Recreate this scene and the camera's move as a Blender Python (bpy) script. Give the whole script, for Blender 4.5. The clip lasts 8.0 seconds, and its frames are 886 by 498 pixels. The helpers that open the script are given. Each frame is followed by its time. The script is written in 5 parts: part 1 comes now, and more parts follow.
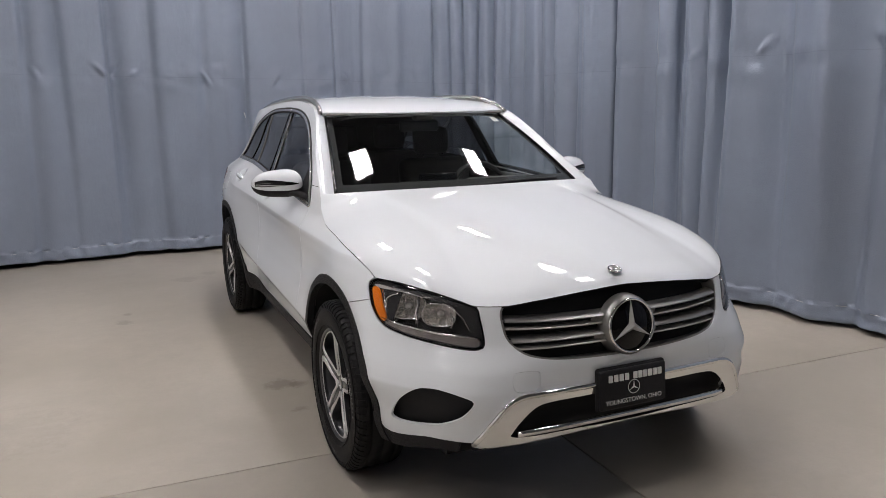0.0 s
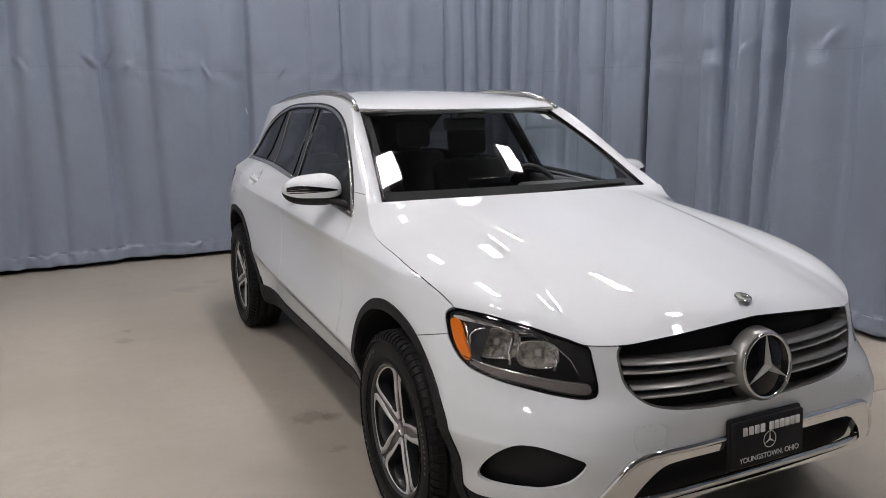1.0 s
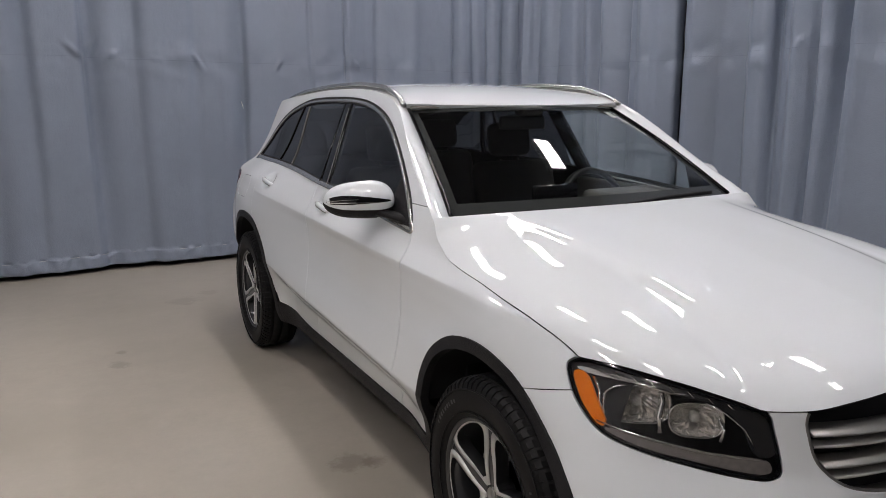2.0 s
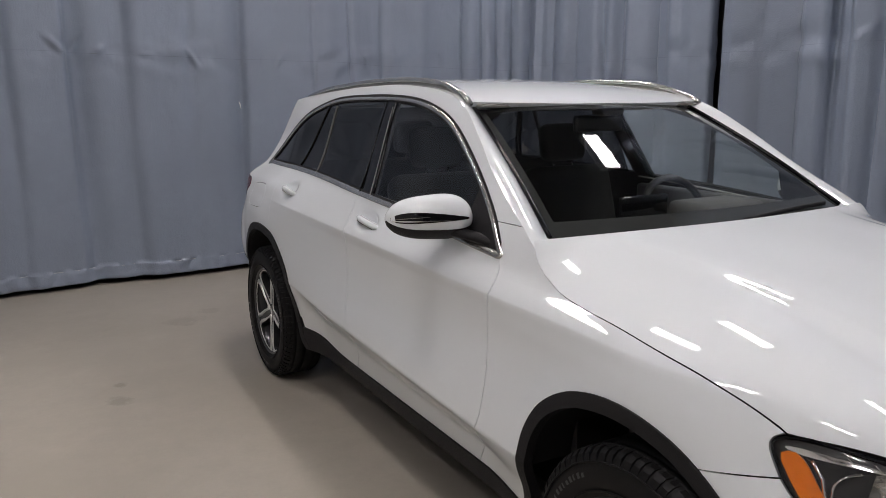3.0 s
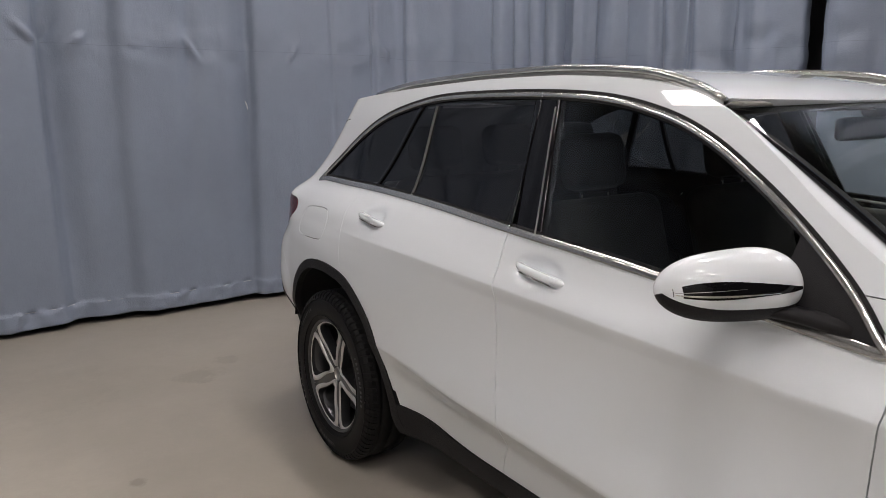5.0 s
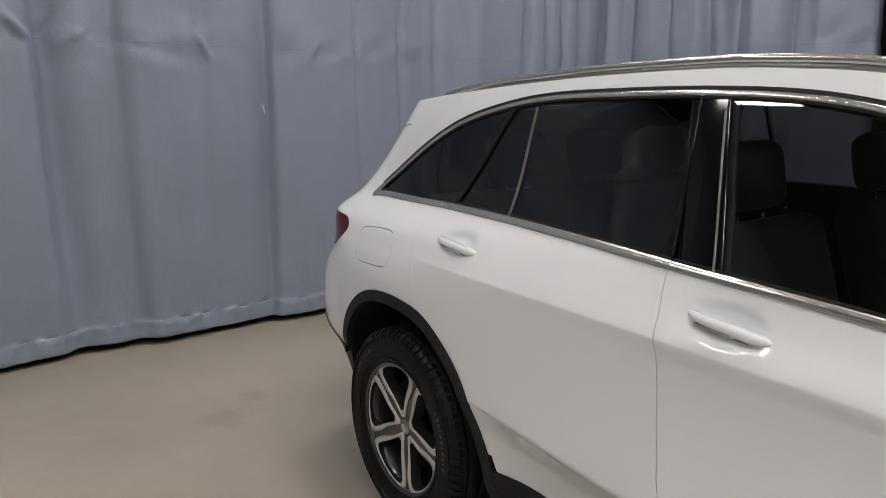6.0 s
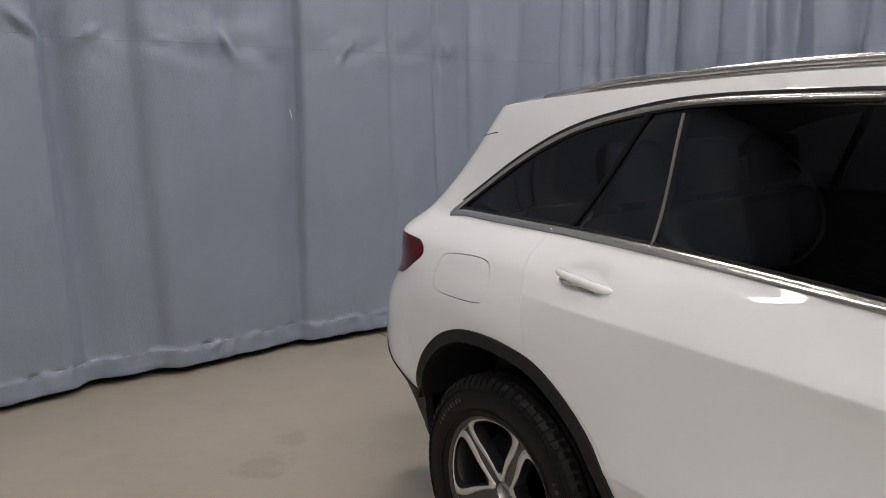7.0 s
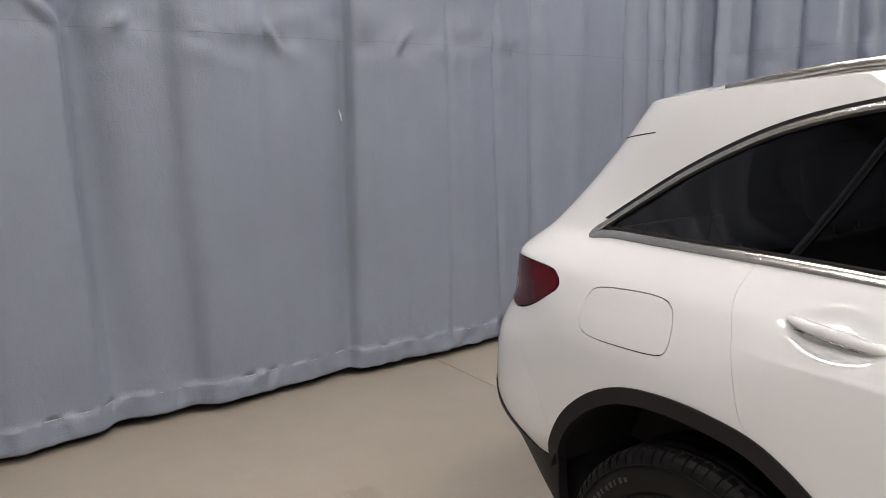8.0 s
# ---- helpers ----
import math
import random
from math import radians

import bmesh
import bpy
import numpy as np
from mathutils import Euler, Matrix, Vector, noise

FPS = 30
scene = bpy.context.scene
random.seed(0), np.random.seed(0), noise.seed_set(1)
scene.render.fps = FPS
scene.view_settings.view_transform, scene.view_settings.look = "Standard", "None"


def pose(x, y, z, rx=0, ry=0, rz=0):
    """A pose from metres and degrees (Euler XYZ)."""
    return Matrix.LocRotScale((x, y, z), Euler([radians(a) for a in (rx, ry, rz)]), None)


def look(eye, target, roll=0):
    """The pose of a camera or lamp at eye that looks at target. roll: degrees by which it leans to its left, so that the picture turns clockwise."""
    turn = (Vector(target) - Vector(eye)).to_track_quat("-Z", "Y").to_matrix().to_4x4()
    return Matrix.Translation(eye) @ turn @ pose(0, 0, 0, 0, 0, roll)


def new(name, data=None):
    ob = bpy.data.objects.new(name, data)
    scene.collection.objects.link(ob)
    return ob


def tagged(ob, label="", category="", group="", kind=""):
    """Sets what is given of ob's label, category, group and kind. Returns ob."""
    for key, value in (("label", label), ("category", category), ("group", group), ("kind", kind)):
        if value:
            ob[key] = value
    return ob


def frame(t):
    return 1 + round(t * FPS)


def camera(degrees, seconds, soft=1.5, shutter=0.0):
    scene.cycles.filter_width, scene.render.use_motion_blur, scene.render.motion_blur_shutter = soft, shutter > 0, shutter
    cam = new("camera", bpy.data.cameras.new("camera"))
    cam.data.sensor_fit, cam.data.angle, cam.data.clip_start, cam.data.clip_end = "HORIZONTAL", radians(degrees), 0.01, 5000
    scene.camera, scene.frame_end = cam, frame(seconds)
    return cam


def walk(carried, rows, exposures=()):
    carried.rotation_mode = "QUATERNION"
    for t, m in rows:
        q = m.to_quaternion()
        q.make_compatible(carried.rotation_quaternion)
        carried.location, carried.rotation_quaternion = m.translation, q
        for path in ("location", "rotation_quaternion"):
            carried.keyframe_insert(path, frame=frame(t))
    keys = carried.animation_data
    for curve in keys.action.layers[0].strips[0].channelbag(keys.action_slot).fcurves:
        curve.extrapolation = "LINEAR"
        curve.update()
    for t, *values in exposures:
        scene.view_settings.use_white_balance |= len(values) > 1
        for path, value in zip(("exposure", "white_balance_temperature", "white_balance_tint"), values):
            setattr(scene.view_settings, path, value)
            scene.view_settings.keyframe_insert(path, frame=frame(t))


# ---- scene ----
cam = camera(61.2, 8.0, soft=0.5)
PATH = [
    (0, (-1.738, -3.006, 1.541), (-0.937, -1.212, 1.169), -0.8),
    (0.5, (-1.8, -2.691, 1.543), (-0.981, -0.905, 1.171), -0.7),
    (1, (-1.859, -2.396, 1.536), (-1.013, -0.624, 1.157), -0.5),
    (1.5, (-1.926, -2.084, 1.541), (-1.048, -0.329, 1.152), -0.2),
    (3, (-2.069, -1.144, 1.53), (-1.098, 0.56, 1.138), -0.2),
    (3.5, (-2.123, -0.87, 1.524), (-1.129, 0.819, 1.127), -0.2),
    (4, (-2.134, -0.544, 1.533), (-1.116, 1.131, 1.138), -0.4),
    (4.5, (-2.162, -0.244, 1.523), (-1.112, 1.413, 1.13), -0.4),
    (6, (-2.208, 0.7, 1.521), (-1.097, 2.317, 1.135), -0.7),
    (6.5, (-2.233, 0.985, 1.519), (-1.105, 2.592, 1.139), -0.8),
    (7, (-2.247, 1.264, 1.524), (-1.108, 2.865, 1.15), -0.8),
    (7.5, (-2.229, 1.602, 1.51), (-1.091, 3.205, 1.143), -1.0),
    (8, (-2.249, 1.922, 1.509), (-1.109, 3.523, 1.142), -1.2),
]
walk(cam, [(t, look(eye, target, roll)) for t, eye, target, roll in PATH],
     exposures=[(0.0, 0.00, 6540, 12), (1.5, -0.12, 6570, 12), (3.0, -0.32, 6630, 12), (4.0, -0.32, 6660, 12), (4.5, -0.24, 6690, 12), (6.0, -0.04, 6890, 11), (7.0, -0.02, 6960, 12), (7.5, 0.04, 7040, 12), (8.0, 0.30, 7140, 13)])

# ---- light ----
world = bpy.data.worlds.new("world")
scene.world = world
world.use_nodes = True
world.node_tree.nodes["Background"].inputs[0].default_value = (0.5, 0.55, 0.6, 1)
world.node_tree.nodes["Background"].inputs[1].default_value = 0.0
LAMP = 62.0


# ---- materials ----
def material(name, colour, rough=0.5, metal=0.0, coat=0.0, vary=0.0, scale=8.0, bump=0.0, bump_scale=60.0, second=None, second_scale=1.5, grain=0.5):
    """A surface with a base colour, two scales of variation and fine relief."""
    m = bpy.data.materials.new(name)
    m.use_nodes = True
    t = m.node_tree
    b = t.nodes["Principled BSDF"]
    b.inputs["Base Color"].default_value = (*colour, 1)
    b.inputs["Roughness"].default_value, b.inputs["Metallic"].default_value = rough, metal
    b.inputs["Coat Weight"].default_value, b.inputs["Coat Roughness"].default_value = coat, 0.03
    at = t.nodes.new("ShaderNodeTexCoord")
    if vary or second:
        mix = t.nodes.new("ShaderNodeMix")
        mix.data_type = "RGBA"
        mix.inputs["A"].default_value = (*[c * (1 - vary) for c in colour], 1)
        mix.inputs["B"].default_value = (*[min(1, c * (1 + vary)) for c in colour], 1)
        n = t.nodes.new("ShaderNodeTexNoise")
        n.inputs["Scale"].default_value, n.inputs["Detail"].default_value, n.inputs["Roughness"].default_value = scale, 8, grain
        t.links.new(at.outputs["Object"], n.inputs["Vector"])
        t.links.new(n.outputs["Fac"], mix.inputs["Factor"])
        out = mix.outputs["Result"]
        if second:
            n2 = t.nodes.new("ShaderNodeTexNoise")
            n2.inputs["Scale"].default_value, n2.inputs["Detail"].default_value = second_scale, 4
            t.links.new(at.outputs["Object"], n2.inputs["Vector"])
            ramp = t.nodes.new("ShaderNodeValToRGB")
            ramp.color_ramp.elements[0].position, ramp.color_ramp.elements[1].position = 0.45, 0.7
            t.links.new(n2.outputs["Fac"], ramp.inputs["Fac"])
            mix2 = t.nodes.new("ShaderNodeMix")
            mix2.data_type = "RGBA"
            mix2.inputs["B"].default_value = (*second, 1)
            t.links.new(ramp.outputs["Color"], mix2.inputs["Factor"])
            t.links.new(out, mix2.inputs["A"])
            out = mix2.outputs["Result"]
        t.links.new(out, b.inputs["Base Color"])
    if bump:
        n3 = t.nodes.new("ShaderNodeTexNoise")
        n3.inputs["Scale"].default_value, n3.inputs["Detail"].default_value = bump_scale, 5
        t.links.new(at.outputs["Object"], n3.inputs["Vector"])
        bp = t.nodes.new("ShaderNodeBump")
        bp.inputs["Strength"].default_value, bp.inputs["Distance"].default_value = bump, 0.01
        t.links.new(n3.outputs["Fac"], bp.inputs["Height"])
        t.links.new(bp.outputs["Normal"], b.inputs["Normal"])
    return m


def glass_material(name, tint, gloss=0.03, face=0.06):
    """A thin pane: tinted see-through with a mirror gloss that grows from face-on to grazing."""
    m = bpy.data.materials.new(name)
    m.use_nodes = True
    t = m.node_tree
    t.nodes.remove(t.nodes["Principled BSDF"])
    clear, shine, mix, lw = (t.nodes.new("ShaderNode" + k) for k in ("BsdfTransparent", "BsdfGlossy", "MixShader", "LayerWeight"))
    power, scale = t.nodes.new("ShaderNodeMath"), t.nodes.new("ShaderNodeMath")
    clear.inputs["Color"].default_value = (*tint, 1)
    shine.inputs["Roughness"].default_value = gloss
    lw.inputs["Blend"].default_value = 0.5
    power.operation, power.inputs[1].default_value = "POWER", 5.0
    scale.operation, scale.inputs[1].default_value, scale.inputs[2].default_value = "MULTIPLY_ADD", 1 - face, face
    t.links.new(lw.outputs["Facing"], power.inputs[0])
    t.links.new(power.outputs[0], scale.inputs[0])
    t.links.new(scale.outputs[0], mix.inputs[0])
    t.links.new(clear.outputs[0], mix.inputs[1])
    t.links.new(shine.outputs[0], mix.inputs[2])
    t.links.new(mix.outputs[0], t.nodes["Material Output"].inputs["Surface"])
    return m


def glow_material(name, colour, strength):
    m = bpy.data.materials.new(name)
    m.use_nodes = True
    b = m.node_tree.nodes["Principled BSDF"]
    b.inputs["Base Color"].default_value = (0.8, 0.8, 0.8, 1)
    b.inputs["Emission Color"].default_value = (*colour, 1)
    b.inputs["Emission Strength"].default_value = strength
    return m


PAINT = material("white_paint", (0.774, 0.808, 0.830), 0.55, coat=1.0, vary=0.01, scale=3)
PAINT.node_tree.nodes["Principled BSDF"].inputs["Specular IOR Level"].default_value = 0.1
PAINT.node_tree.nodes["Principled BSDF"].inputs["Coat Roughness"].default_value = 0.012
CLAD = material("black_plastic", (0.0115, 0.0110, 0.0125), 0.60, vary=0.2, scale=30, bump=0.25, bump_scale=600)
CLAD.node_tree.nodes["Principled BSDF"].inputs["Specular IOR Level"].default_value = 0.3
BLACK = material("dark_cavity", (0.008, 0.008, 0.009), 0.8, vary=0.2)
PIANO = material("gloss_black", (0.005, 0.005, 0.006), 0.08, vary=0.1)
PIANO.node_tree.nodes["Principled BSDF"].inputs["Specular IOR Level"].default_value = 0.3
CHROME = material("chrome", (0.78, 0.78, 0.77), 0.09, 1.0, vary=0.03)
SATIN = material("satin_metal", (0.62, 0.615, 0.59), 0.27, 0.55, vary=0.05, scale=20)
TRIM = material("brushed_trim", (0.50, 0.495, 0.475), 0.24, 0.88, vary=0.05, scale=20)
SILVER = material("silver_paint", (0.25, 0.245, 0.235), 0.38, 0.75, coat=0.25, vary=0.04)
RUBBER = material("tyre_rubber", (0.0045, 0.0043, 0.0048), 0.58, vary=0.25, scale=25, bump=0.08, bump_scale=150)
RUBBER.node_tree.nodes["Principled BSDF"].inputs["Specular IOR Level"].default_value = 0.12
LETTERING = material("raised_rubber_glint", (0.05, 0.05, 0.052), 0.45, vary=0.2, scale=40)
RIMDARK = material("rim_grey", (0.065, 0.066, 0.07), 0.35, 0.7, coat=0.5, vary=0.1)
RIMFACE = material("machined_rim", (0.62, 0.62, 0.61), 0.36, 0.55, vary=0.04, scale=40)
STEEL = material("brake_steel", (0.28, 0.28, 0.28), 0.4, 1.0, vary=0.15, scale=30)
AMBER = material("amber_lens", (0.82, 0.19, 0.003), 0.3, vary=0.12, scale=60, bump=0.2, bump_scale=160)
AMBER.node_tree.nodes["Principled BSDF"].inputs["Specular IOR Level"].default_value = 0.25
RED = material("red_lens", (0.085, 0.0015, 0.006), 0.10, vary=0.3, scale=40, bump=0.1, bump_scale=120)
RED.node_tree.nodes["Principled BSDF"].inputs["Specular IOR Level"].default_value = 0.3
REFLECTOR = material("lamp_reflector", (0.88, 0.86, 0.83), 0.08, 0.80, vary=0.1, scale=60)
PINKLENS = material("pale_red_lens", (0.42, 0.30, 0.33), 0.15, vary=0.1, scale=40)
LAMPBAR = material("lamp_light_bar", (0.24, 0.22, 0.21), 0.3, 0.3, vary=0.3, scale=70)
LAMPMASK = material("lamp_mask_black", (0.012, 0.012, 0.013), 0.38, vary=0.2, scale=30)
SEAT = material("dark_upholstery", (0.018, 0.017, 0.017), 0.75, vary=0.2, scale=9)
DASH = material("dashboard_plastic", (0.085, 0.083, 0.08), 0.55, vary=0.15, scale=9)
CABINBLACK = material("cabin_black", (0.014, 0.014, 0.015), 0.4, vary=0.2, scale=12)
LINING = material("grey_headliner", (0.30, 0.29, 0.27), 0.9, vary=0.06, scale=30)
WHITEMARK = material("white_marking", (0.75, 0.75, 0.73), 0.5, vary=0.05)
CLEAR = glass_material("clear_lens", (0.96, 0.96, 0.96), 0.02, 0.03)
WINDSHIELD = glass_material("windshield_glass", (0.93, 0.965, 0.945), 0.02, 0.075)
FRONTGLASS = glass_material("side_glass", (0.78, 0.83, 0.81), 0.02, 0.07)
PRIVACY = glass_material("privacy_glass", (0.14, 0.14, 0.145), 0.03, 0.07)


def curtain_material():
    """Coated cloth: bluish grey, with vertical creasing, faint blotches and a fine grain."""
    m = material("blue_grey_vinyl", (0.248, 0.290, 0.366), 0.44, vary=0.13, scale=3.5, grain=0.78, second=(0.225, 0.258, 0.325), second_scale=0.8)
    t = m.node_tree
    b = t.nodes["Principled BSDF"]
    at = t.nodes.new("ShaderNodeTexCoord")
    last = None
    for scale, size, strength in (((6, 6, 0.6), 1.0, 0.14), ((2.2, 2.2, 1.2), 3.0, 0.26), ((7, 7, 4), 2.0, 0.15), ((40, 40, 40), 3.0, 0.13)):
        mp, n, bp = t.nodes.new("ShaderNodeMapping"), t.nodes.new("ShaderNodeTexNoise"), t.nodes.new("ShaderNodeBump")
        mp.inputs["Scale"].default_value = scale
        n.inputs["Scale"].default_value, n.inputs["Detail"].default_value = size, 5
        bp.inputs["Strength"].default_value, bp.inputs["Distance"].default_value = strength, 0.03
        t.links.new(at.outputs["Object"], mp.inputs["Vector"])
        t.links.new(mp.outputs["Vector"], n.inputs["Vector"])
        t.links.new(n.outputs["Fac"], bp.inputs["Height"])
        if last:
            t.links.new(last, bp.inputs["Normal"])
        last = bp.outputs["Normal"]
    t.links.new(last, b.inputs["Normal"])
    return m


CURTAIN = curtain_material()
THREAD = material("seam_thread", (0.19, 0.21, 0.26), 0.7, vary=0.15, scale=40)
PALETHREAD = material("hem_thread", (0.50, 0.51, 0.53), 0.7, vary=0.2, scale=60)
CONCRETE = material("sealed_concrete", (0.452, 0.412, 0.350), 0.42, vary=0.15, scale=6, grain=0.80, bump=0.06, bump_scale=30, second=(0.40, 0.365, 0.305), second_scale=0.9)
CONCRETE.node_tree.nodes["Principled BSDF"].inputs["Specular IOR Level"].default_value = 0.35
RUBBER.node_tree.nodes["Principled BSDF"].inputs["Specular IOR Level"].default_value = 0.26
GROUT = material("joint_dirt", (0.035, 0.03, 0.027), 0.9, vary=0.2)
WALL = material("grey_wall_paint", (0.16, 0.165, 0.175), 0.8, vary=0.05)
BOUNCEWALL = material("white_bounce_paint", (0.74, 0.74, 0.73), 0.8, vary=0.04)
CEILING = material("dark_ceiling", (0.12, 0.12, 0.125), 0.85, vary=0.04)
HOUSING = material("white_lamp_housing", (0.6, 0.6, 0.59), 0.6, vary=0.03)
PANEL = glow_material("lamp_diffuser", (1.0, 0.955, 0.955), LAMP)



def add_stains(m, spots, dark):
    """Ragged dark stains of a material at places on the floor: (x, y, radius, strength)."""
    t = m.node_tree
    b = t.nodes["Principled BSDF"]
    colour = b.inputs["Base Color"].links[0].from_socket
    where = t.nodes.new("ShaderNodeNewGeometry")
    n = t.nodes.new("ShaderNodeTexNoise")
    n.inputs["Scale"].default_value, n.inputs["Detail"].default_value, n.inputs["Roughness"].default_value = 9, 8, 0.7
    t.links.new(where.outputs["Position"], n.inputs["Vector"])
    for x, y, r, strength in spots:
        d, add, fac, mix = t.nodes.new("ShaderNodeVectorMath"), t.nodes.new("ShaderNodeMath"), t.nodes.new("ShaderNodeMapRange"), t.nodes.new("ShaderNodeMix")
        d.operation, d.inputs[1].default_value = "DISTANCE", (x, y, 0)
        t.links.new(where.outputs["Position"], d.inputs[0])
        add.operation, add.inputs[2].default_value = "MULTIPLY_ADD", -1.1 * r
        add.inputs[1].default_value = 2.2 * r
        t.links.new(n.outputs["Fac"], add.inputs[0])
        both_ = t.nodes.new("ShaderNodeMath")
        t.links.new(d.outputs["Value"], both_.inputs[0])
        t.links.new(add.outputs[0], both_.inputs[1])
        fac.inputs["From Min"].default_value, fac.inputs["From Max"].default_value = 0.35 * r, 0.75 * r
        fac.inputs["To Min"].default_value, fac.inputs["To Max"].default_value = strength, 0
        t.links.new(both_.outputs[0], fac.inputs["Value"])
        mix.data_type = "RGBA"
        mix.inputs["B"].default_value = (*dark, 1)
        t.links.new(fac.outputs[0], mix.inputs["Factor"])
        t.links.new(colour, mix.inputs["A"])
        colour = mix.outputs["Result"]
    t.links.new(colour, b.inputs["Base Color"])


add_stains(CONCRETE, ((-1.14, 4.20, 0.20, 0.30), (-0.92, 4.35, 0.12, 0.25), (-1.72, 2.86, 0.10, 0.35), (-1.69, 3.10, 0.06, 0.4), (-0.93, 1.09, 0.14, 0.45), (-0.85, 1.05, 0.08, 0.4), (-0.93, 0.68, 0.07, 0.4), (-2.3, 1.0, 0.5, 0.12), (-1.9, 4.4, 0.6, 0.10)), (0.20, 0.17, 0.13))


# ---- mesh helpers ----
def mesh_of(name, verts, faces, mat, normals=None, smooth=True):
    me = bpy.data.meshes.new(name)
    me.from_pydata([tuple(map(float, v)) for v in verts], [], [tuple(map(int, f)) for f in faces])
    me.materials.append(mat)
    me.polygons.foreach_set("use_smooth", [smooth] * len(me.polygons))
    me.update()
    if normals is not None:
        me.normals_split_custom_set_from_vertices([tuple(map(float, n)) for n in normals])
    return me


def part(name, data, parent=None, label="", mat=None):
    """Links a mesh (or a bmesh with its material) as one object under its thing."""
    if isinstance(data, bmesh.types.BMesh):
        me = bpy.data.meshes.new(name)
        data.to_mesh(me)
        data.free()
        me.materials.append(mat)
        data = me
    ob = new(name, data)
    ob.parent = parent
    return tagged(ob, label)


def placed(ob, m):
    ob.matrix_local = m
    return ob


def merged(pieces):
    """Joins (verts, faces) pieces."""
    v, f, n = [], [], 0
    for pv, pf in pieces:
        v += [tuple(p) for p in pv]
        f += [tuple(i + n for i in q) for q in pf]
        n += len(pv)
    return v, f


def box(x0, x1, y0, y1, z0, z1):
    v = [(x, y, z) for x in (x0, x1) for y in (y0, y1) for z in (z0, z1)]
    return v, [(0, 1, 3, 2), (4, 6, 7, 5), (0, 4, 5, 1), (2, 3, 7, 6), (0, 2, 6, 4), (1, 5, 7, 3)]


def soft_box(x0, x1, y0, y1, z0, z1, r=0.01, n=2):
    bm = bmesh.new()
    v, f = box(x0, x1, y0, y1, z0, z1)
    vs = [bm.verts.new(p) for p in v]
    for q in f:
        bm.faces.new([vs[i] for i in q])
    bmesh.ops.recalc_face_normals(bm, faces=bm.faces)
    bmesh.ops.bevel(bm, geom=bm.edges[:], offset=r, segments=n, affect="EDGES", profile=0.5)
    for q in bm.faces:
        q.smooth = True
    return bm


def sheet(points, closed_u=False, flip=False):
    """Quads over a grid of points (rows, columns, 3)."""
    points = np.asarray(points)
    a, b = points.shape[:2]
    f = []
    for i in range(a - 1):
        for j in range(b if closed_u else b - 1):
            k = (j + 1) % b
            q = (i * b + j, i * b + k, (i + 1) * b + k, (i + 1) * b + j)
            f.append(q[::-1] if flip else q)
    return points.reshape(-1, 3), f


def tube(path, radius, n=8, squash=1.0):
    """A round bar along a path; its ends are closed."""
    path = np.asarray(path, float)
    tan = np.gradient(path, axis=0)
    tan /= np.linalg.norm(tan, axis=1)[:, None]
    rad = np.broadcast_to(radius, len(path))
    rows = []
    for p, t, r in zip(path, tan, rad):
        side = np.cross(t, (0, 0, 1.0))
        if np.linalg.norm(side) < 1e-3:
            side = np.array((1.0, 0, 0))
        side /= np.linalg.norm(side)
        up = np.cross(side, t)
        rows.append([p + r * (math.cos(a) * side + squash * math.sin(a) * up) for a in np.linspace(0, 2 * math.pi, n, endpoint=False)])
    v, f = sheet(np.array(rows), closed_u=True)
    m = len(rows)
    return v, f + [tuple(range(n))[::-1], tuple(range((m - 1) * n, m * n))]


def smooth_loop(points, n=8):
    """A closed curve through the points."""
    p = np.array(points, float)
    out = []
    m = len(p)
    for i in range(m):
        a, b, c, d = p[i - 1], p[i], p[(i + 1) % m], p[(i + 2) % m]
        for t in np.linspace(0, 1, n, endpoint=False):
            out.append(0.5 * (2 * b + (c - a) * t + (2 * a - 5 * b + 4 * c - d) * t**2 + (3 * b - a - 3 * c + d) * t**3))
    return np.array(out)


def inside(points, loop):
    """Signed distance to a closed 2D curve, positive inside."""
    a, b = loop, np.roll(loop, -1, 0)
    best = np.full(len(points), 1e9)
    odd = np.zeros(len(points), bool)
    x, y = points[:, 0], points[:, 1]
    for (ax, ay), (bx, by) in zip(a, b):
        ex, ey = bx - ax, by - ay
        t = np.clip(((x - ax) * ex + (y - ay) * ey) / (ex * ex + ey * ey + 1e-12), 0, 1)
        best = np.minimum(best, np.hypot(x - ax - t * ex, y - ay - t * ey))
        if ay != by:
            odd ^= ((ay > y) != (by > y)) & (x < ex * (y - ay) / ey + ax)
    return np.where(odd, best, -best)


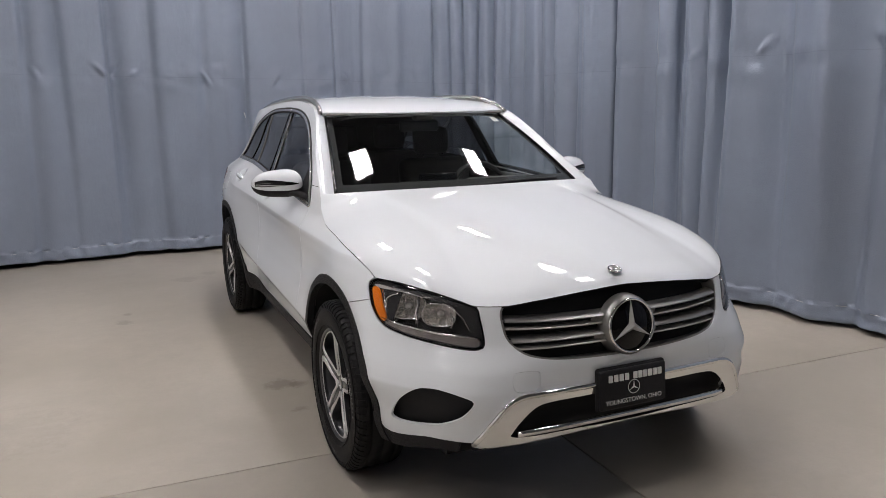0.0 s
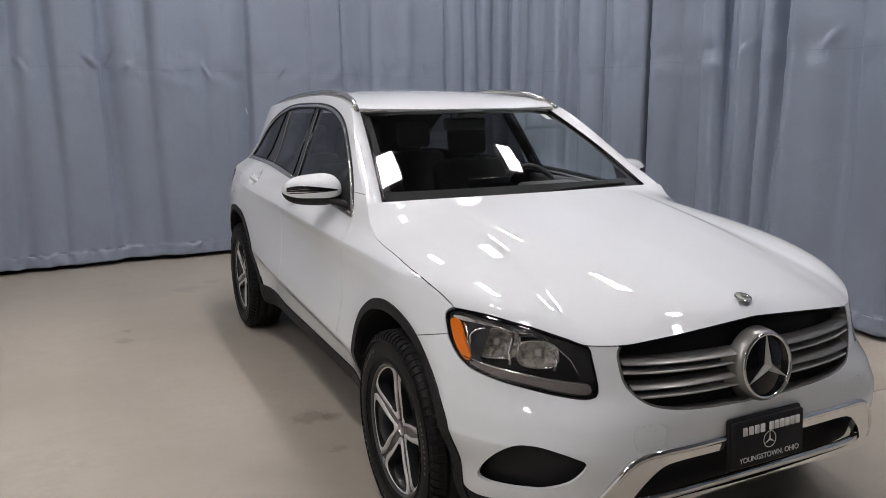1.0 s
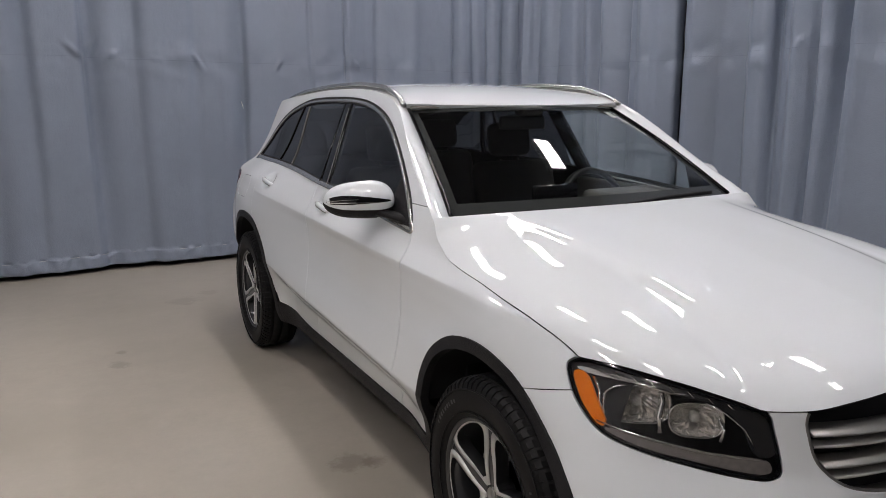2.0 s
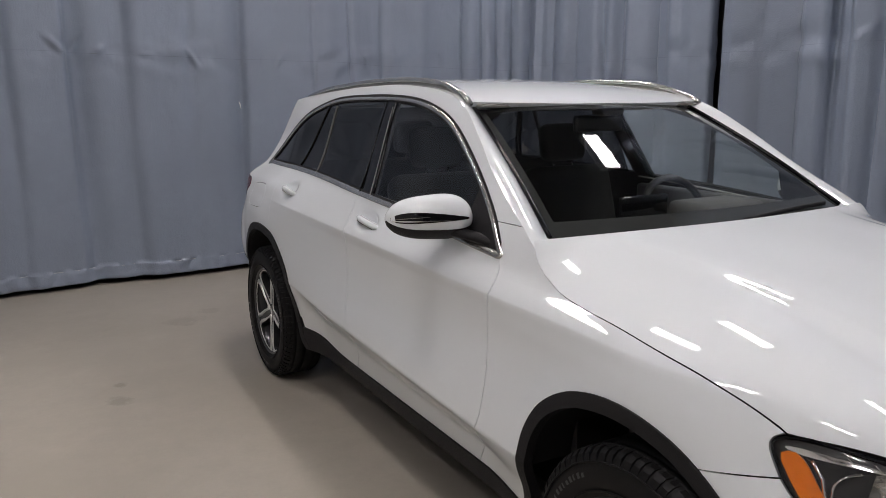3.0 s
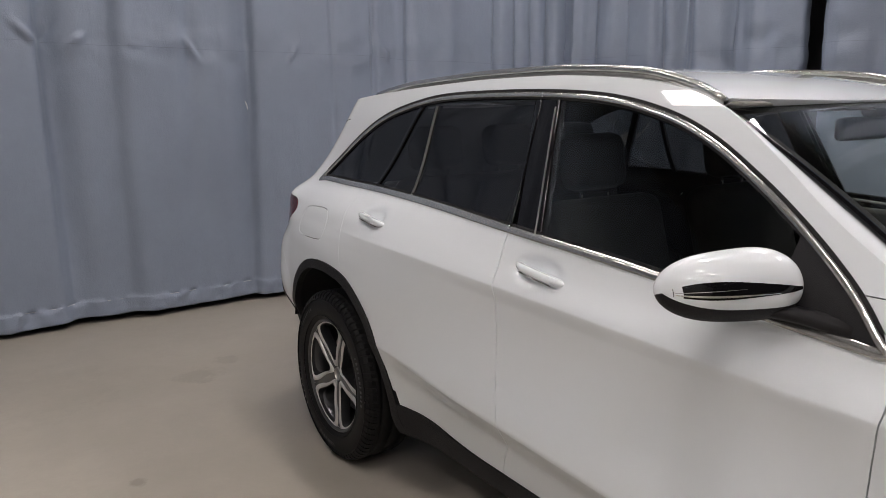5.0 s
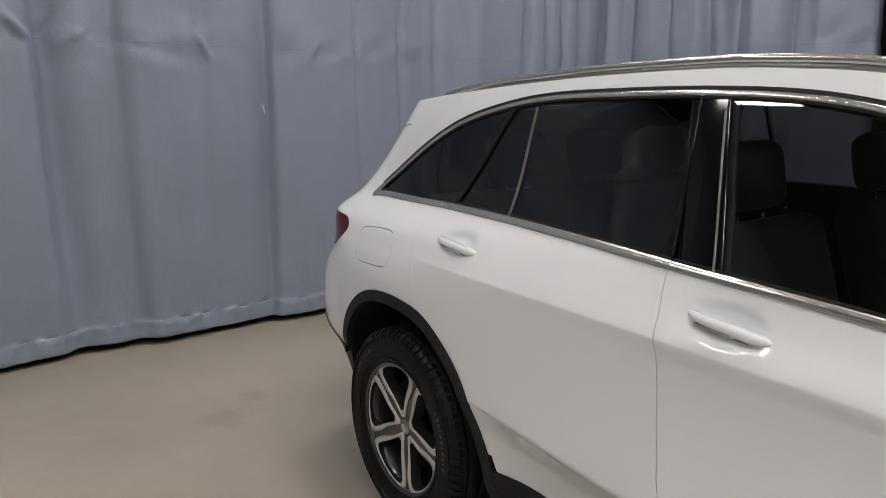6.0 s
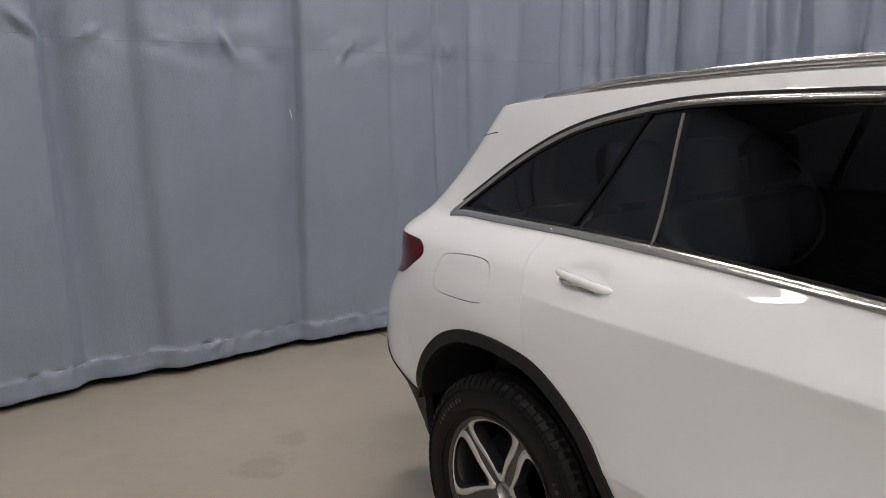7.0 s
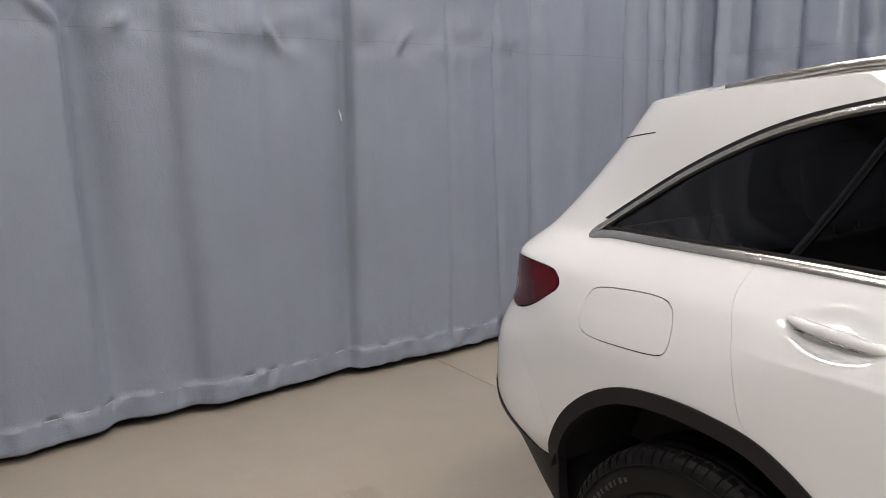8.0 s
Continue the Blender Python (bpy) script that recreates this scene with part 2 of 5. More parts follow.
def clip(shell, *fields):
    """Keeps the part of a triangle shell (verts, normals, tris) where each field is positive, with exact edges."""
    v, n, t = shell
    for field in fields:
        d = field(v)
        d = np.where(np.abs(d) < 1e-7, 1e-7, d)
        k = d[t] > 0
        c = k.sum(1)
        keep = [t[c == 3]]
        add_v, add_n, count, made = [], [], len(v), {}

        def cut(i, j):
            nonlocal count
            key = (min(i, j), max(i, j))
            if key not in made:
                w = d[i] / (d[i] - d[j])
                add_v.append(v[i] + w * (v[j] - v[i]))
                add_n.append(n[i] + w * (n[j] - n[i]))
                made[key] = count
                count += 1
            return made[key]

        extra = []
        for tri, kk in zip(t[c == 1], k[c == 1]):
            a = int(np.argmax(kk))
            p, q, r = tri[a], tri[(a + 1) % 3], tri[(a + 2) % 3]
            extra.append((p, cut(p, q), cut(p, r)))
        for tri, kk in zip(t[c == 2], k[c == 2]):
            a = int(np.argmin(kk))
            p, q, r = tri[a], tri[(a + 1) % 3], tri[(a + 2) % 3]
            pq, pr = cut(p, q), cut(p, r)
            extra += [(pq, q, r), (pq, r, pr)]
        if extra:
            keep.append(np.array(extra))
        t = np.concatenate(keep) if len(keep[0]) or extra else np.zeros((0, 3), int)
        if add_v:
            v, n = np.concatenate([v, add_v]), np.concatenate([n, add_n])
        used = np.unique(t)
        remap = np.full(len(v), -1)
        remap[used] = np.arange(len(used))
        v, n, t = v[used], n[used], remap[t]
    return v, n / np.linalg.norm(n, axis=1)[:, None], t


def panel(name, shell, mat, parent, mirror=1, lift=0.0, flange=0.012, label=""):
    """A body panel from a clipped shell: turned inwards at its edges; mirror -1 puts it on the car's right."""
    v, n, t = shell
    v = v + lift * n
    vs, ns, fs = [v], [n], [tuple(q) for q in t]
    if flange:
        e = {}
        for a, b, c in t:
            for p, q in ((a, b), (b, c), (c, a)):
                e[(p, q)] = 1
        edge = [k for k in e if (k[1], k[0]) not in e]
        m = len(v)
        for i, (p, q) in enumerate(edge):
            quad = np.array([v[q], v[p], v[p] - flange * n[p], v[q] - flange * n[q]])
            vs.append(quad)
            w = np.cross(quad[1] - quad[0], quad[3] - quad[0])
            ns.append(np.repeat([w / (np.linalg.norm(w) + 1e-9)], 4, 0))
            fs.append((m + 4 * i, m + 4 * i + 1, m + 4 * i + 2, m + 4 * i + 3))
    v, n = np.concatenate(vs), np.concatenate(ns)
    if mirror < 0:
        v, n = v * (-1, 1, 1), n * (-1, 1, 1)
        fs = [f[::-1] for f in fs]
    return part(name, mesh_of(name, v, fs, mat, n), parent, label)


def shell_of(grid, outward):
    """Triangles and normals over a grid of points; outward tells which way is out."""
    g = np.asarray(grid)
    gu, gv = np.gradient(g, axis=1), np.gradient(g, axis=0)
    n = np.cross(gu, gv)
    n /= np.linalg.norm(n, axis=2)[..., None] + 1e-12
    if (n * np.asarray(outward)).sum(-1).mean() < 0:
        n, turn = -n, True
    else:
        turn = False
    a, b = g.shape[:2]
    i = np.arange(a * b).reshape(a, b)
    p, q, r, s = i[:-1, :-1].ravel(), i[:-1, 1:].ravel(), i[1:, 1:].ravel(), i[1:, :-1].ravel()
    t = np.concatenate([np.stack([p, q, r], 1), np.stack([p, r, s], 1)])
    return g.reshape(-1, 3), n.reshape(-1, 3), t[:, ::-1] if turn else t


# ---- shape of the car body: half outlines by height ----
def pchip(x, knots):
    """A monotone curve through (x, y) knots."""
    xs, ys = np.array(knots, float).T
    h = np.diff(xs)
    d = np.diff(ys) / h
    m = np.zeros(len(xs))
    m[0], m[-1] = d[0], d[-1]
    for i in range(1, len(xs) - 1):
        if d[i - 1] * d[i] > 0:
            w1, w2 = 2 * h[i] + h[i - 1], h[i] + 2 * h[i - 1]
            m[i] = (w1 + w2) / (w1 / d[i - 1] + w2 / d[i])
    x = np.clip(np.asarray(x, float), xs[0], xs[-1])
    i = np.clip(np.searchsorted(xs, x) - 1, 0, len(xs) - 2)
    t = (x - xs[i]) / h[i]
    return ((2 * t**3 - 3 * t**2 + 1) * ys[i] + (t**3 - 2 * t**2 + t) * h[i] * m[i]
            + (3 * t**2 - 2 * t**3) * ys[i + 1] + (t**3 - t**2) * h[i] * m[i + 1])


def step(a, b, x):
    t = np.clip((np.asarray(x, float) - a) / (b - a), 0, 1)
    return t * t * (3 - 2 * t)


HANDLES = ((1.612, 1.042), (2.598, 1.070))


def flank(y, z):
    """Half the width of the body's flank at y and height z, with its two creases."""
    zc = 0.957 + 0.021 * (y - 0.43)
    z = z - (zc - 0.98) * step(0.6, 0.9, z) * step(1.14, 1.02, z)
    z = z - (0.540 + 0.034 * np.clip(y - 0.55, 0, 1.9) + 0.015 * step(1.9, 2.4, y) - 0.56) * step(0.3, 0.5, z) * step(0.75, 0.6, z)
    front = pchip(z, [(0.18, 0.82), (0.32, 0.862), (0.45, 0.884), (0.545, 0.9175), (0.56, 0.9205), (0.575, 0.9185), (0.72, 0.889), (0.80, 0.878), (0.86, 0.875), (0.93, 0.879),
                      (0.976, 0.8865), (0.983, 0.8840), (1.05, 0.840), (1.15, 0.795), (1.56, 0.603), (1.7, 0.52)])
    rear = pchip(z, [(0.18, 0.82), (0.32, 0.862), (0.45, 0.884), (0.545, 0.9175), (0.56, 0.921), (0.60, 0.9215), (0.72, 0.925), (0.86, 0.920), (0.93, 0.908), (0.970, 0.8977), (0.976, 0.896),
                     (0.983, 0.8915), (0.990, 0.8866), (1.05, 0.852), (1.10, 0.815), (1.168, 0.738), (1.53, 0.596), (1.7, 0.51)])
    back = pchip(z, [(0.18, 0.82), (0.32, 0.862), (0.45, 0.884), (0.545, 0.9175), (0.60, 0.9215), (0.72, 0.925), (0.86, 0.919), (0.93, 0.9015), (0.983, 0.8785), (1.05, 0.852), (1.10, 0.815), (1.168, 0.738),
                     (1.53, 0.596), (1.7, 0.51)])
    rear = rear + (back - rear) * step(2.55, 3.0, y)
    k = step(1.5, 2.9, y)
    w = front * (1 - k) + rear * k
    flare = np.exp(-((np.hypot(y, z - 0.37) - 0.47) / 0.10) ** 2) * step(0.55, 0.75, z)
    w = w + 0.022 * flare - 0.038 * np.clip((0.548 - z) / 0.10, 0, 1) * step(0.42, 0.75, y) * step(2.45, 2.15, y)
    w = w + 0.018 * np.clip((0.548 - z) / 0.10, 0, 1) * step(2.25, 2.42, y) * step(2.9, 2.6, y)
    w = w + 0.016 * np.exp(-(((z - 0.68) / 0.12) ** 2)) * step(3.36, 3.58, y)
    w = w - (0.024 * np.exp(-(((z - 0.895) / 0.06) ** 2)) + 0.014 * np.exp(-(((z - 0.72) / 0.13) ** 2))) * step(3.25, 3.6, y)
    return w - 0.03 * step(1.0, 0.2, y) * step(0.9, 1.06, z) - 0.045 * step(2.9, 3.6, y) - 0.025 * step(3.2, 3.7, y) * step(0.6, 0.3, z)


def half_width(y, z):
    """The flank with a dished recess behind each door handle."""
    w = flank(y, z)
    for hy, hz in HANDLES:
        w = w - 0.021 * np.exp(-((((y - hy - 0.01) / 0.078) ** 2 + ((z - hz - 0.004) / 0.036) ** 2) ** 2))
    return w


def nose(z):
    return pchip(z, [(0.18, -0.74), (0.30, -0.80), (0.45, -0.825), (0.60, -0.835), (0.72, -0.815), (0.85, -0.785), (0.95, -0.70), (1.10, -0.40), (1.7, -0.2)])


def tail(z):
    return pchip(z, [(0.18, 3.50), (0.35, 3.67), (0.50, 3.79), (0.62, 3.84), (0.78, 3.84), (0.95, 3.79), (1.06, 3.765), (1.12, 3.72), (1.2, 3.655), (1.42, 3.475), (1.5, 3.42), (1.7, 3.30)])


def outline(z, n):
    """Half of the body's outline in plan at height z, from the nose round the flank to the tail, n points."""
    q = pchip(z, [(0.2, 6.0), (0.45, 5.6), (0.6, 4.2), (0.7, 3.3), (0.85, 3.25), (0.92, 3.0), (1.0, 2.5), (1.7, 2.3)])
    y0, y1 = nose(z), tail(z)
    lf, lr = 0.86, pchip(z, [(0.2, 0.42), (0.98, 0.42), (1.05, 0.35), (1.10, 0.26), (1.25, 0.24), (1.7, 0.22)])
    f = np.linspace(0, 1, 160) ** 1.6 * (math.pi / 2)
    g = np.linspace(1, 0, 100) ** 1.6 * (math.pi / 2)
    ys = np.concatenate([y0 + lf * (1 - np.cos(f)), np.linspace(y0 + lf, y1 - lr, 300)[1:-1], y1 - lr * (1 - np.cos(g))])
    k = np.concatenate([np.sin(f) ** (2 / q), np.ones(298), np.sin(g) ** (2 / 4.6)])
    corner = (0.040 + 0.008 * step(0.5, 0.35, z)) * np.exp(-(((ys + 0.42) / 0.18) ** 2)) * step(0.98, 0.74, z)
    xs = half_width(ys, z) * k + corner * step(0.0, 0.3, ys - y0)
    s = np.concatenate([[0], np.cumsum(np.hypot(np.diff(xs), np.diff(ys)))])
    t = np.linspace(0, s[-1], n)
    return np.stack([np.interp(t, s, xs), np.interp(t, s, ys), np.full(n, z)], -1)


# ---- the car's panels ----
WHEEL_Y = (0.0, 2.873)
GAP = 0.0016


def gap_front(z):
    return pchip(z, [(0.36, 0.785), (0.45, 0.73), (0.60, 0.664), (0.71, 0.667), (0.82, 0.680), (0.93, 0.674), (0.977, 0.670), (1.058, 0.698), (1.10, 0.716), (1.16, 0.775), (1.2, 0.80)])


def gap_middle(z):
    return pchip(z, [(0.36, 1.79), (0.41, 1.778), (0.48, 1.745), (0.565, 1.712), (0.67, 1.741), (0.817, 1.766), (0.935, 1.773), (1.021, 1.790), (1.08, 1.808), (1.147, 1.816), (1.2, 1.82)])


def gap_rear(z):
    return pchip(z, [(0.40, 2.36), (0.60, 2.43), (0.72, 2.52), (0.80, 2.66), (0.84, 2.735), (0.93, 2.775), (1.04, 2.813), (1.12, 2.842), (1.166, 2.842), (1.3, 2.842)])


def belt(y):
    return pchip(y, [(0.60, 1.045), (0.698, 1.058), (1.29, 1.107), (1.81, 1.133), (2.3, 1.154), (2.81, 1.164), (3.35, 1.162)])


def top_edge(y):
    """Where the flank ends above: the pillar beside the windshield, then the roof's edge."""
    return pchip(y, [(0.55, 1.10), (0.60, 1.133), (0.635, 1.155), (0.731, 1.207), (0.857, 1.280), (1.049, 1.408), (1.209, 1.50), (1.35, 1.547), (1.6, 1.580), (1.9, 1.593),
                     (2.2, 1.590), (2.6, 1.573), (2.85, 1.557), (3.1, 1.538), (3.3, 1.518), (3.45, 1.492)])


def hood_line(y):
    """The gap between hood and fender, by its height."""
    return pchip(y, [(-0.45, 0.885), (-0.31, 0.887), (-0.285, 0.897), (-0.2, 0.926), (-0.1, 0.950), (0.01, 0.967), (0.17, 0.988), (0.30, 1.0), (0.40, 1.015), (0.457, 1.035), (0.512, 1.062), (0.545, 1.09), (0.565, 1.12), (0.585, 1.14), (0.60, 1.3)])


def hood_lip(w):
    """The height of the hood's front edge along the wrap coordinate."""
    return pchip(w, [(0.0, 0.880), (0.25, 0.868), (0.45, 0.852), (0.60, 0.838), (0.72, 0.837), (0.812, 0.854), (1.003, 0.881), (1.227, 0.895), (1.34, 0.893), (2.2, 0.893)])


def wrap(v):
    return np.abs(v[:, 0]) + v[:, 1] + 0.83


WINDOW = smooth_loop([(3.362, 1.166), (3.18, 1.300), (3.0, 1.401), (2.83, 1.470), (2.62, 1.516), (2.44, 1.537), (2.2, 1.544), (1.88, 1.544), (1.6, 1.529), (1.384, 1.491), (1.222, 1.437), (1.063, 1.356),
                      (0.916, 1.266), (0.79, 1.172), (0.72, 1.10), (0.70, 1.062), (0.80, 1.067), (1.29, 1.107), (1.81, 1.133), (2.3, 1.154), (2.81, 1.164), (3.25, 1.1635)], 6)
LAMP_LOOP = smooth_loop([(1.390, 0.872), (1.330, 0.893), (1.227, 0.893), (1.003, 0.876), (0.812, 0.848), (0.723, 0.831), (0.705, 0.800), (0.672, 0.712), (0.690, 0.690), (0.751, 0.686), (0.897, 0.695),
                         (1.104, 0.715), (1.25, 0.742), (1.34, 0.79), (1.377, 0.83)], 6)
FOG_LOOP = smooth_loop([(1.172, 0.408), (1.15, 0.445), (1.085, 0.50), (1.0, 0.540), (0.918, 0.550), (0.84, 0.546), (0.743, 0.530), (0.690, 0.508), (0.755, 0.45), (0.876, 0.412), (0.93, 0.405), (1.01, 0.397), (1.10, 0.394), (1.15, 0.398)], 6)
GRILLE_LOOP = smooth_loop([(0.0, 0.890), (0.25, 0.880), (0.40, 0.864), (0.475, 0.847), (0.499, 0.820), (0.500, 0.78), (0.487, 0.72), (0.44, 0.672), (0.37, 0.650), (0.27, 0.638), (0.13, 0.630), (0.0, 0.629),
                           (-0.3, 0.64), (-0.5, 0.75), (-0.3, 0.88)], 6)
SKID_LOOP = np.array([(-0.1, 0.532), (0.30, 0.534), (0.44, 0.533), (0.485, 0.522), (0.52, 0.50), (0.565, 0.44), (0.625, 0.35), (0.61, 0.338), (0.50, 0.345), (-0.1, 0.36)])
INTAKE_LOOP = smooth_loop([(-0.2, 0.492), (0.2, 0.496), (0.34, 0.496), (0.405, 0.486), (0.455, 0.448), (0.495, 0.395), (0.485, 0.376), (0.30, 0.370), (-0.2, 0.370)], 5)
TOW_LOOP = smooth_loop([(0.405, 0.612), (0.47, 0.612), (0.488, 0.60), (0.492, 0.57), (0.485, 0.548), (0.465, 0.541), (0.41, 0.541), (0.392, 0.552), (0.39, 0.60)], 4)
TAIL_LOOP = smooth_loop([(3.362, 1.032), (3.377, 1.052), (3.42, 1.067), (3.55, 1.072), (3.67, 1.062), (3.9, 1.05), (3.9, 0.95), (3.62, 0.928), (3.55, 0.932), (3.50, 0.945), (3.44, 0.972), (3.378, 1.012)], 6)
REVERSE_LOOP = smooth_loop([(3.600, 0.985), (3.606, 1.0), (3.625, 1.006), (3.70, 1.004), (3.70, 0.966), (3.625, 0.966), (3.606, 0.972)], 5)
FUEL_LOOP = smooth_loop([(3.235, 1.035), (3.20, 1.055), (3.08, 1.066), (3.0, 1.064), (2.968, 1.045), (2.955, 1.0), (2.955, 0.962), (2.98, 0.944), (3.08, 0.937), (3.19, 0.936), (3.235, 0.95), (3.245, 0.99)], 6)

ARCH_LOOPS = (smooth_loop([(-0.43, 0.10), (-0.440, 0.35), (-0.442, 0.46), (-0.415, 0.55), (-0.345, 0.635), (-0.26, 0.697), (-0.165, 0.758), (-0.08, 0.800), (0.03, 0.826), (0.15, 0.825), (0.27, 0.795), (0.37, 0.73), (0.43, 0.64), (0.455, 0.53), (0.470, 0.40), (0.475, 0.10)], 6),
              smooth_loop([(3.39, 0.10), (3.390, 0.40), (3.37, 0.53), (3.30, 0.68), (3.20, 0.78), (3.09, 0.837), (2.97, 0.859), (2.83, 0.856), (2.685, 0.823), (2.53, 0.716), (2.433, 0.584), (2.388, 0.45), (2.370, 0.36), (2.36, 0.10)], 6))
levels = np.concatenate([np.arange(0.21, 0.52, 0.0125), np.arange(0.52, 0.645, 0.0025), np.arange(0.645, 0.93, 0.0125), np.arange(0.93, 1.01, 0.0035), np.arange(1.01, 1.64, 0.0125)])
SHELL = shell_of([outline(z, 400) for z in levels], (1, 0, 0))


def arch(k, grow=0.0):
    def field(v):
        near = np.abs(v[:, 1] - WHEEL_Y[k]) < 0.62
        d = np.full(len(v), 0.2)
        d[near] = -inside(v[near][:, 1:3], ARCH_LOOPS[k])
        return d - grow
    return field


def yz(loop, shift=0.0, sign=1):
    return lambda v: sign * inside(v[:, 1:3], loop) - shift


def wz(loop, shift=0.0, sign=1):
    return lambda v: np.where(v[:, 1] < 0.3, sign * inside(np.stack([wrap(v), v[:, 2]], 1), loop), -sign) - shift


def az(loop, shift=0.0, sign=1):
    return lambda v: np.where(v[:, 1] < 0.0, sign * inside(np.stack([np.abs(v[:, 0]), v[:, 2]], 1), loop), -sign) - shift


def tail_split(z):
    """Where the rear bumper and tailgate begin, by height."""
    return pchip(z, [(0.40, 3.30), (0.60, 3.335), (0.80, 3.46), (0.92, 3.56), (0.95, 3.62), (1.7, 3.62)])


def bumper_line(v):
    """Between bumper and fender, then the lamp's and the hood's edge."""
    return 0.783 + (0.846 - 0.783) * (-0.207 - v[:, 1]) / 0.223


def low_edge(v):
    return pchip(v[:, 1], [(-0.9, 0.350), (-0.70, 0.352), (-0.64, 0.352), (-0.54, 0.338), (-0.49, 0.334), (-0.455, 0.340), (-0.435, 0.360), (-0.42, 0.40), (0.0, 0.41)])


def sill_top(y):
    """The lower edge of the painted body between the wheels."""
    return 0.362 + 0.045 * step(1.9, 2.45, y)


CAR_MIRROR = (1, -1)
car = tagged(new("car"), "white compact crossover with black wheel arch trim, parked on concrete", "car")

front_of = lambda y: (lambda v: y - v[:, 1])
back_of = lambda y: (lambda v: v[:, 1] - y)
below = lambda f, g=GAP: (lambda v: f(v[:, 1]) - v[:, 2] - g)
above = lambda f, g=GAP: (lambda v: v[:, 2] - f(v[:, 1]) - g)

def rear_screen(v):
    """Positive inside the rear window."""
    return np.where(v[:, 1] > 3.3, np.minimum(np.minimum(0.56 - 0.25 * (v[:, 2] - 1.15) - np.abs(v[:, 0]), v[:, 2] - 1.15), 1.415 - v[:, 2]), -1)


fender = clip(SHELL, front_of(0.8), lambda v: gap_front(v[:, 2]) - v[:, 1] - GAP, below(hood_line), below(top_edge, 0.0), lambda v: 1.157 - v[:, 2], arch(0),
              above(sill_top, 0.0), lambda v: np.maximum(v[:, 2] - bumper_line(v) - GAP, v[:, 1] - 0.1), wz(LAMP_LOOP, 0.004, -1), back_of(-0.46))
front_door = clip(SHELL, back_of(0.5), front_of(1.95), lambda v: v[:, 1] - gap_front(v[:, 2]) - GAP, lambda v: gap_middle(v[:, 2]) - v[:, 1] - GAP, below(belt, 0.0), above(sill_top, 0.0))
rear_door = clip(SHELL, back_of(1.5), front_of(2.9), lambda v: v[:, 1] - gap_middle(v[:, 2]) - GAP, lambda v: gap_rear(v[:, 2]) - v[:, 1] - 0.0006, below(belt, 0.0), above(sill_top, 0.0), arch(1))
side = clip(SHELL, back_of(0.55), lambda v: np.maximum(v[:, 1] - gap_rear(v[:, 2]) - 0.0006, v[:, 2] - belt(v[:, 1])), below(top_edge, 0.0), yz(WINDOW, 0.0, -1), arch(1),
            lambda v: np.maximum(v[:, 2] - 1.1595, v[:, 1] - 1.2), lambda v: tail_split(v[:, 2]) - v[:, 1] - 0.0015, yz(TAIL_LOOP, 0.004, -1), yz(FUEL_LOOP, 0.0015, -1),
            lambda v: v[:, 2] - 0.455, lambda v: -rear_screen(v))
rear_end = clip(SHELL, back_of(3.30), below(top_edge, 0.0), lambda v: v[:, 1] - tail_split(v[:, 2]), yz(TAIL_LOOP, 0.004, -1), arch(1),
                lambda v: v[:, 2] - 0.538 - 0.45 * np.maximum(v[:, 1] - 3.42, 0), lambda v: -rear_screen(v))
tail_band = clip(SHELL, back_of(3.3), yz(TAIL_LOOP, -0.004), lambda v: 0.42 - np.abs(v[:, 0]))
rear_glass = clip(SHELL, back_of(3.3), lambda v: rear_screen(v) + 0.002)
rear_skirt = clip(SHELL, back_of(3.25), arch(1, 0.0), lambda v: 0.535 + 0.45 * np.maximum(v[:, 1] - 3.42, 0) - v[:, 2], lambda v: v[:, 2] - 0.335 - 0.49 * np.maximum(0, v[:, 1] - 3.33))
bumper = clip(SHELL, front_of(-0.02), lambda v: np.where(v[:, 1] > -0.46, bumper_line(v) - GAP - v[:, 2], hood_lip(wrap(v)) - 0.003 - v[:, 2]), arch(0),
              wz(LAMP_LOOP, 0.004, -1), wz(FOG_LOOP, 0.0, -1), az(GRILLE_LOOP, 0.0, -1), az(SKID_LOOP, 0.0, -1), az(TOW_LOOP, 0.0004, -1), lambda v: v[:, 2] - low_edge(v))
tow = clip(SHELL, front_of(-0.1), az(TOW_LOOP, 0.0004))
lip = clip(SHELL, front_of(-0.02), arch(0), lambda v: low_edge(v) - v[:, 2], lambda v: v[:, 2] - 0.278 - 0.03 * step(-0.48, -0.68, v[:, 1]), lambda v: np.abs(v[:, 0]) - 0.66)
fog = clip(SHELL, front_of(-0.1), wz(FOG_LOOP, -0.02))
skid = clip(SHELL, front_of(-0.1), az(SKID_LOOP, 0.001), az(INTAKE_LOOP, 0.0, -1))
intake = clip(SHELL, front_of(-0.1), az(SKID_LOOP, -0.01))
grille_back = clip(SHELL, front_of(-0.1), az(GRILLE_LOOP, -0.02))
grille_rim = clip(SHELL, front_of(-0.1), az(GRILLE_LOOP, 0.0), az(GRILLE_LOOP, -0.007, -1), lambda v: 0.832 - v[:, 2])
lamp_glass = clip(SHELL, front_of(0.1), wz(LAMP_LOOP, 0.0))
lamp_bezel = clip(SHELL, front_of(0.1), wz(LAMP_LOOP, 0.001), wz(LAMP_LOOP, -0.0045, -1))
sill = clip(SHELL, back_of(0.40), front_of(2.45), below(sill_top, 0.002), lambda v: v[:, 2] - 0.285, arch(0), arch(1))
tail_glass = clip(SHELL, back_of(3.2), yz(TAIL_LOOP, 0.0), lambda v: np.abs(v[:, 0]) - 0.424)
fuel = clip(SHELL, yz(FUEL_LOOP, 0.001), back_of(2.5))
seal = clip(SHELL, back_of(0.5), yz(WINDOW, 0.0165), lambda v: 0.022 - inside(v[:, 1:3], WINDOW))
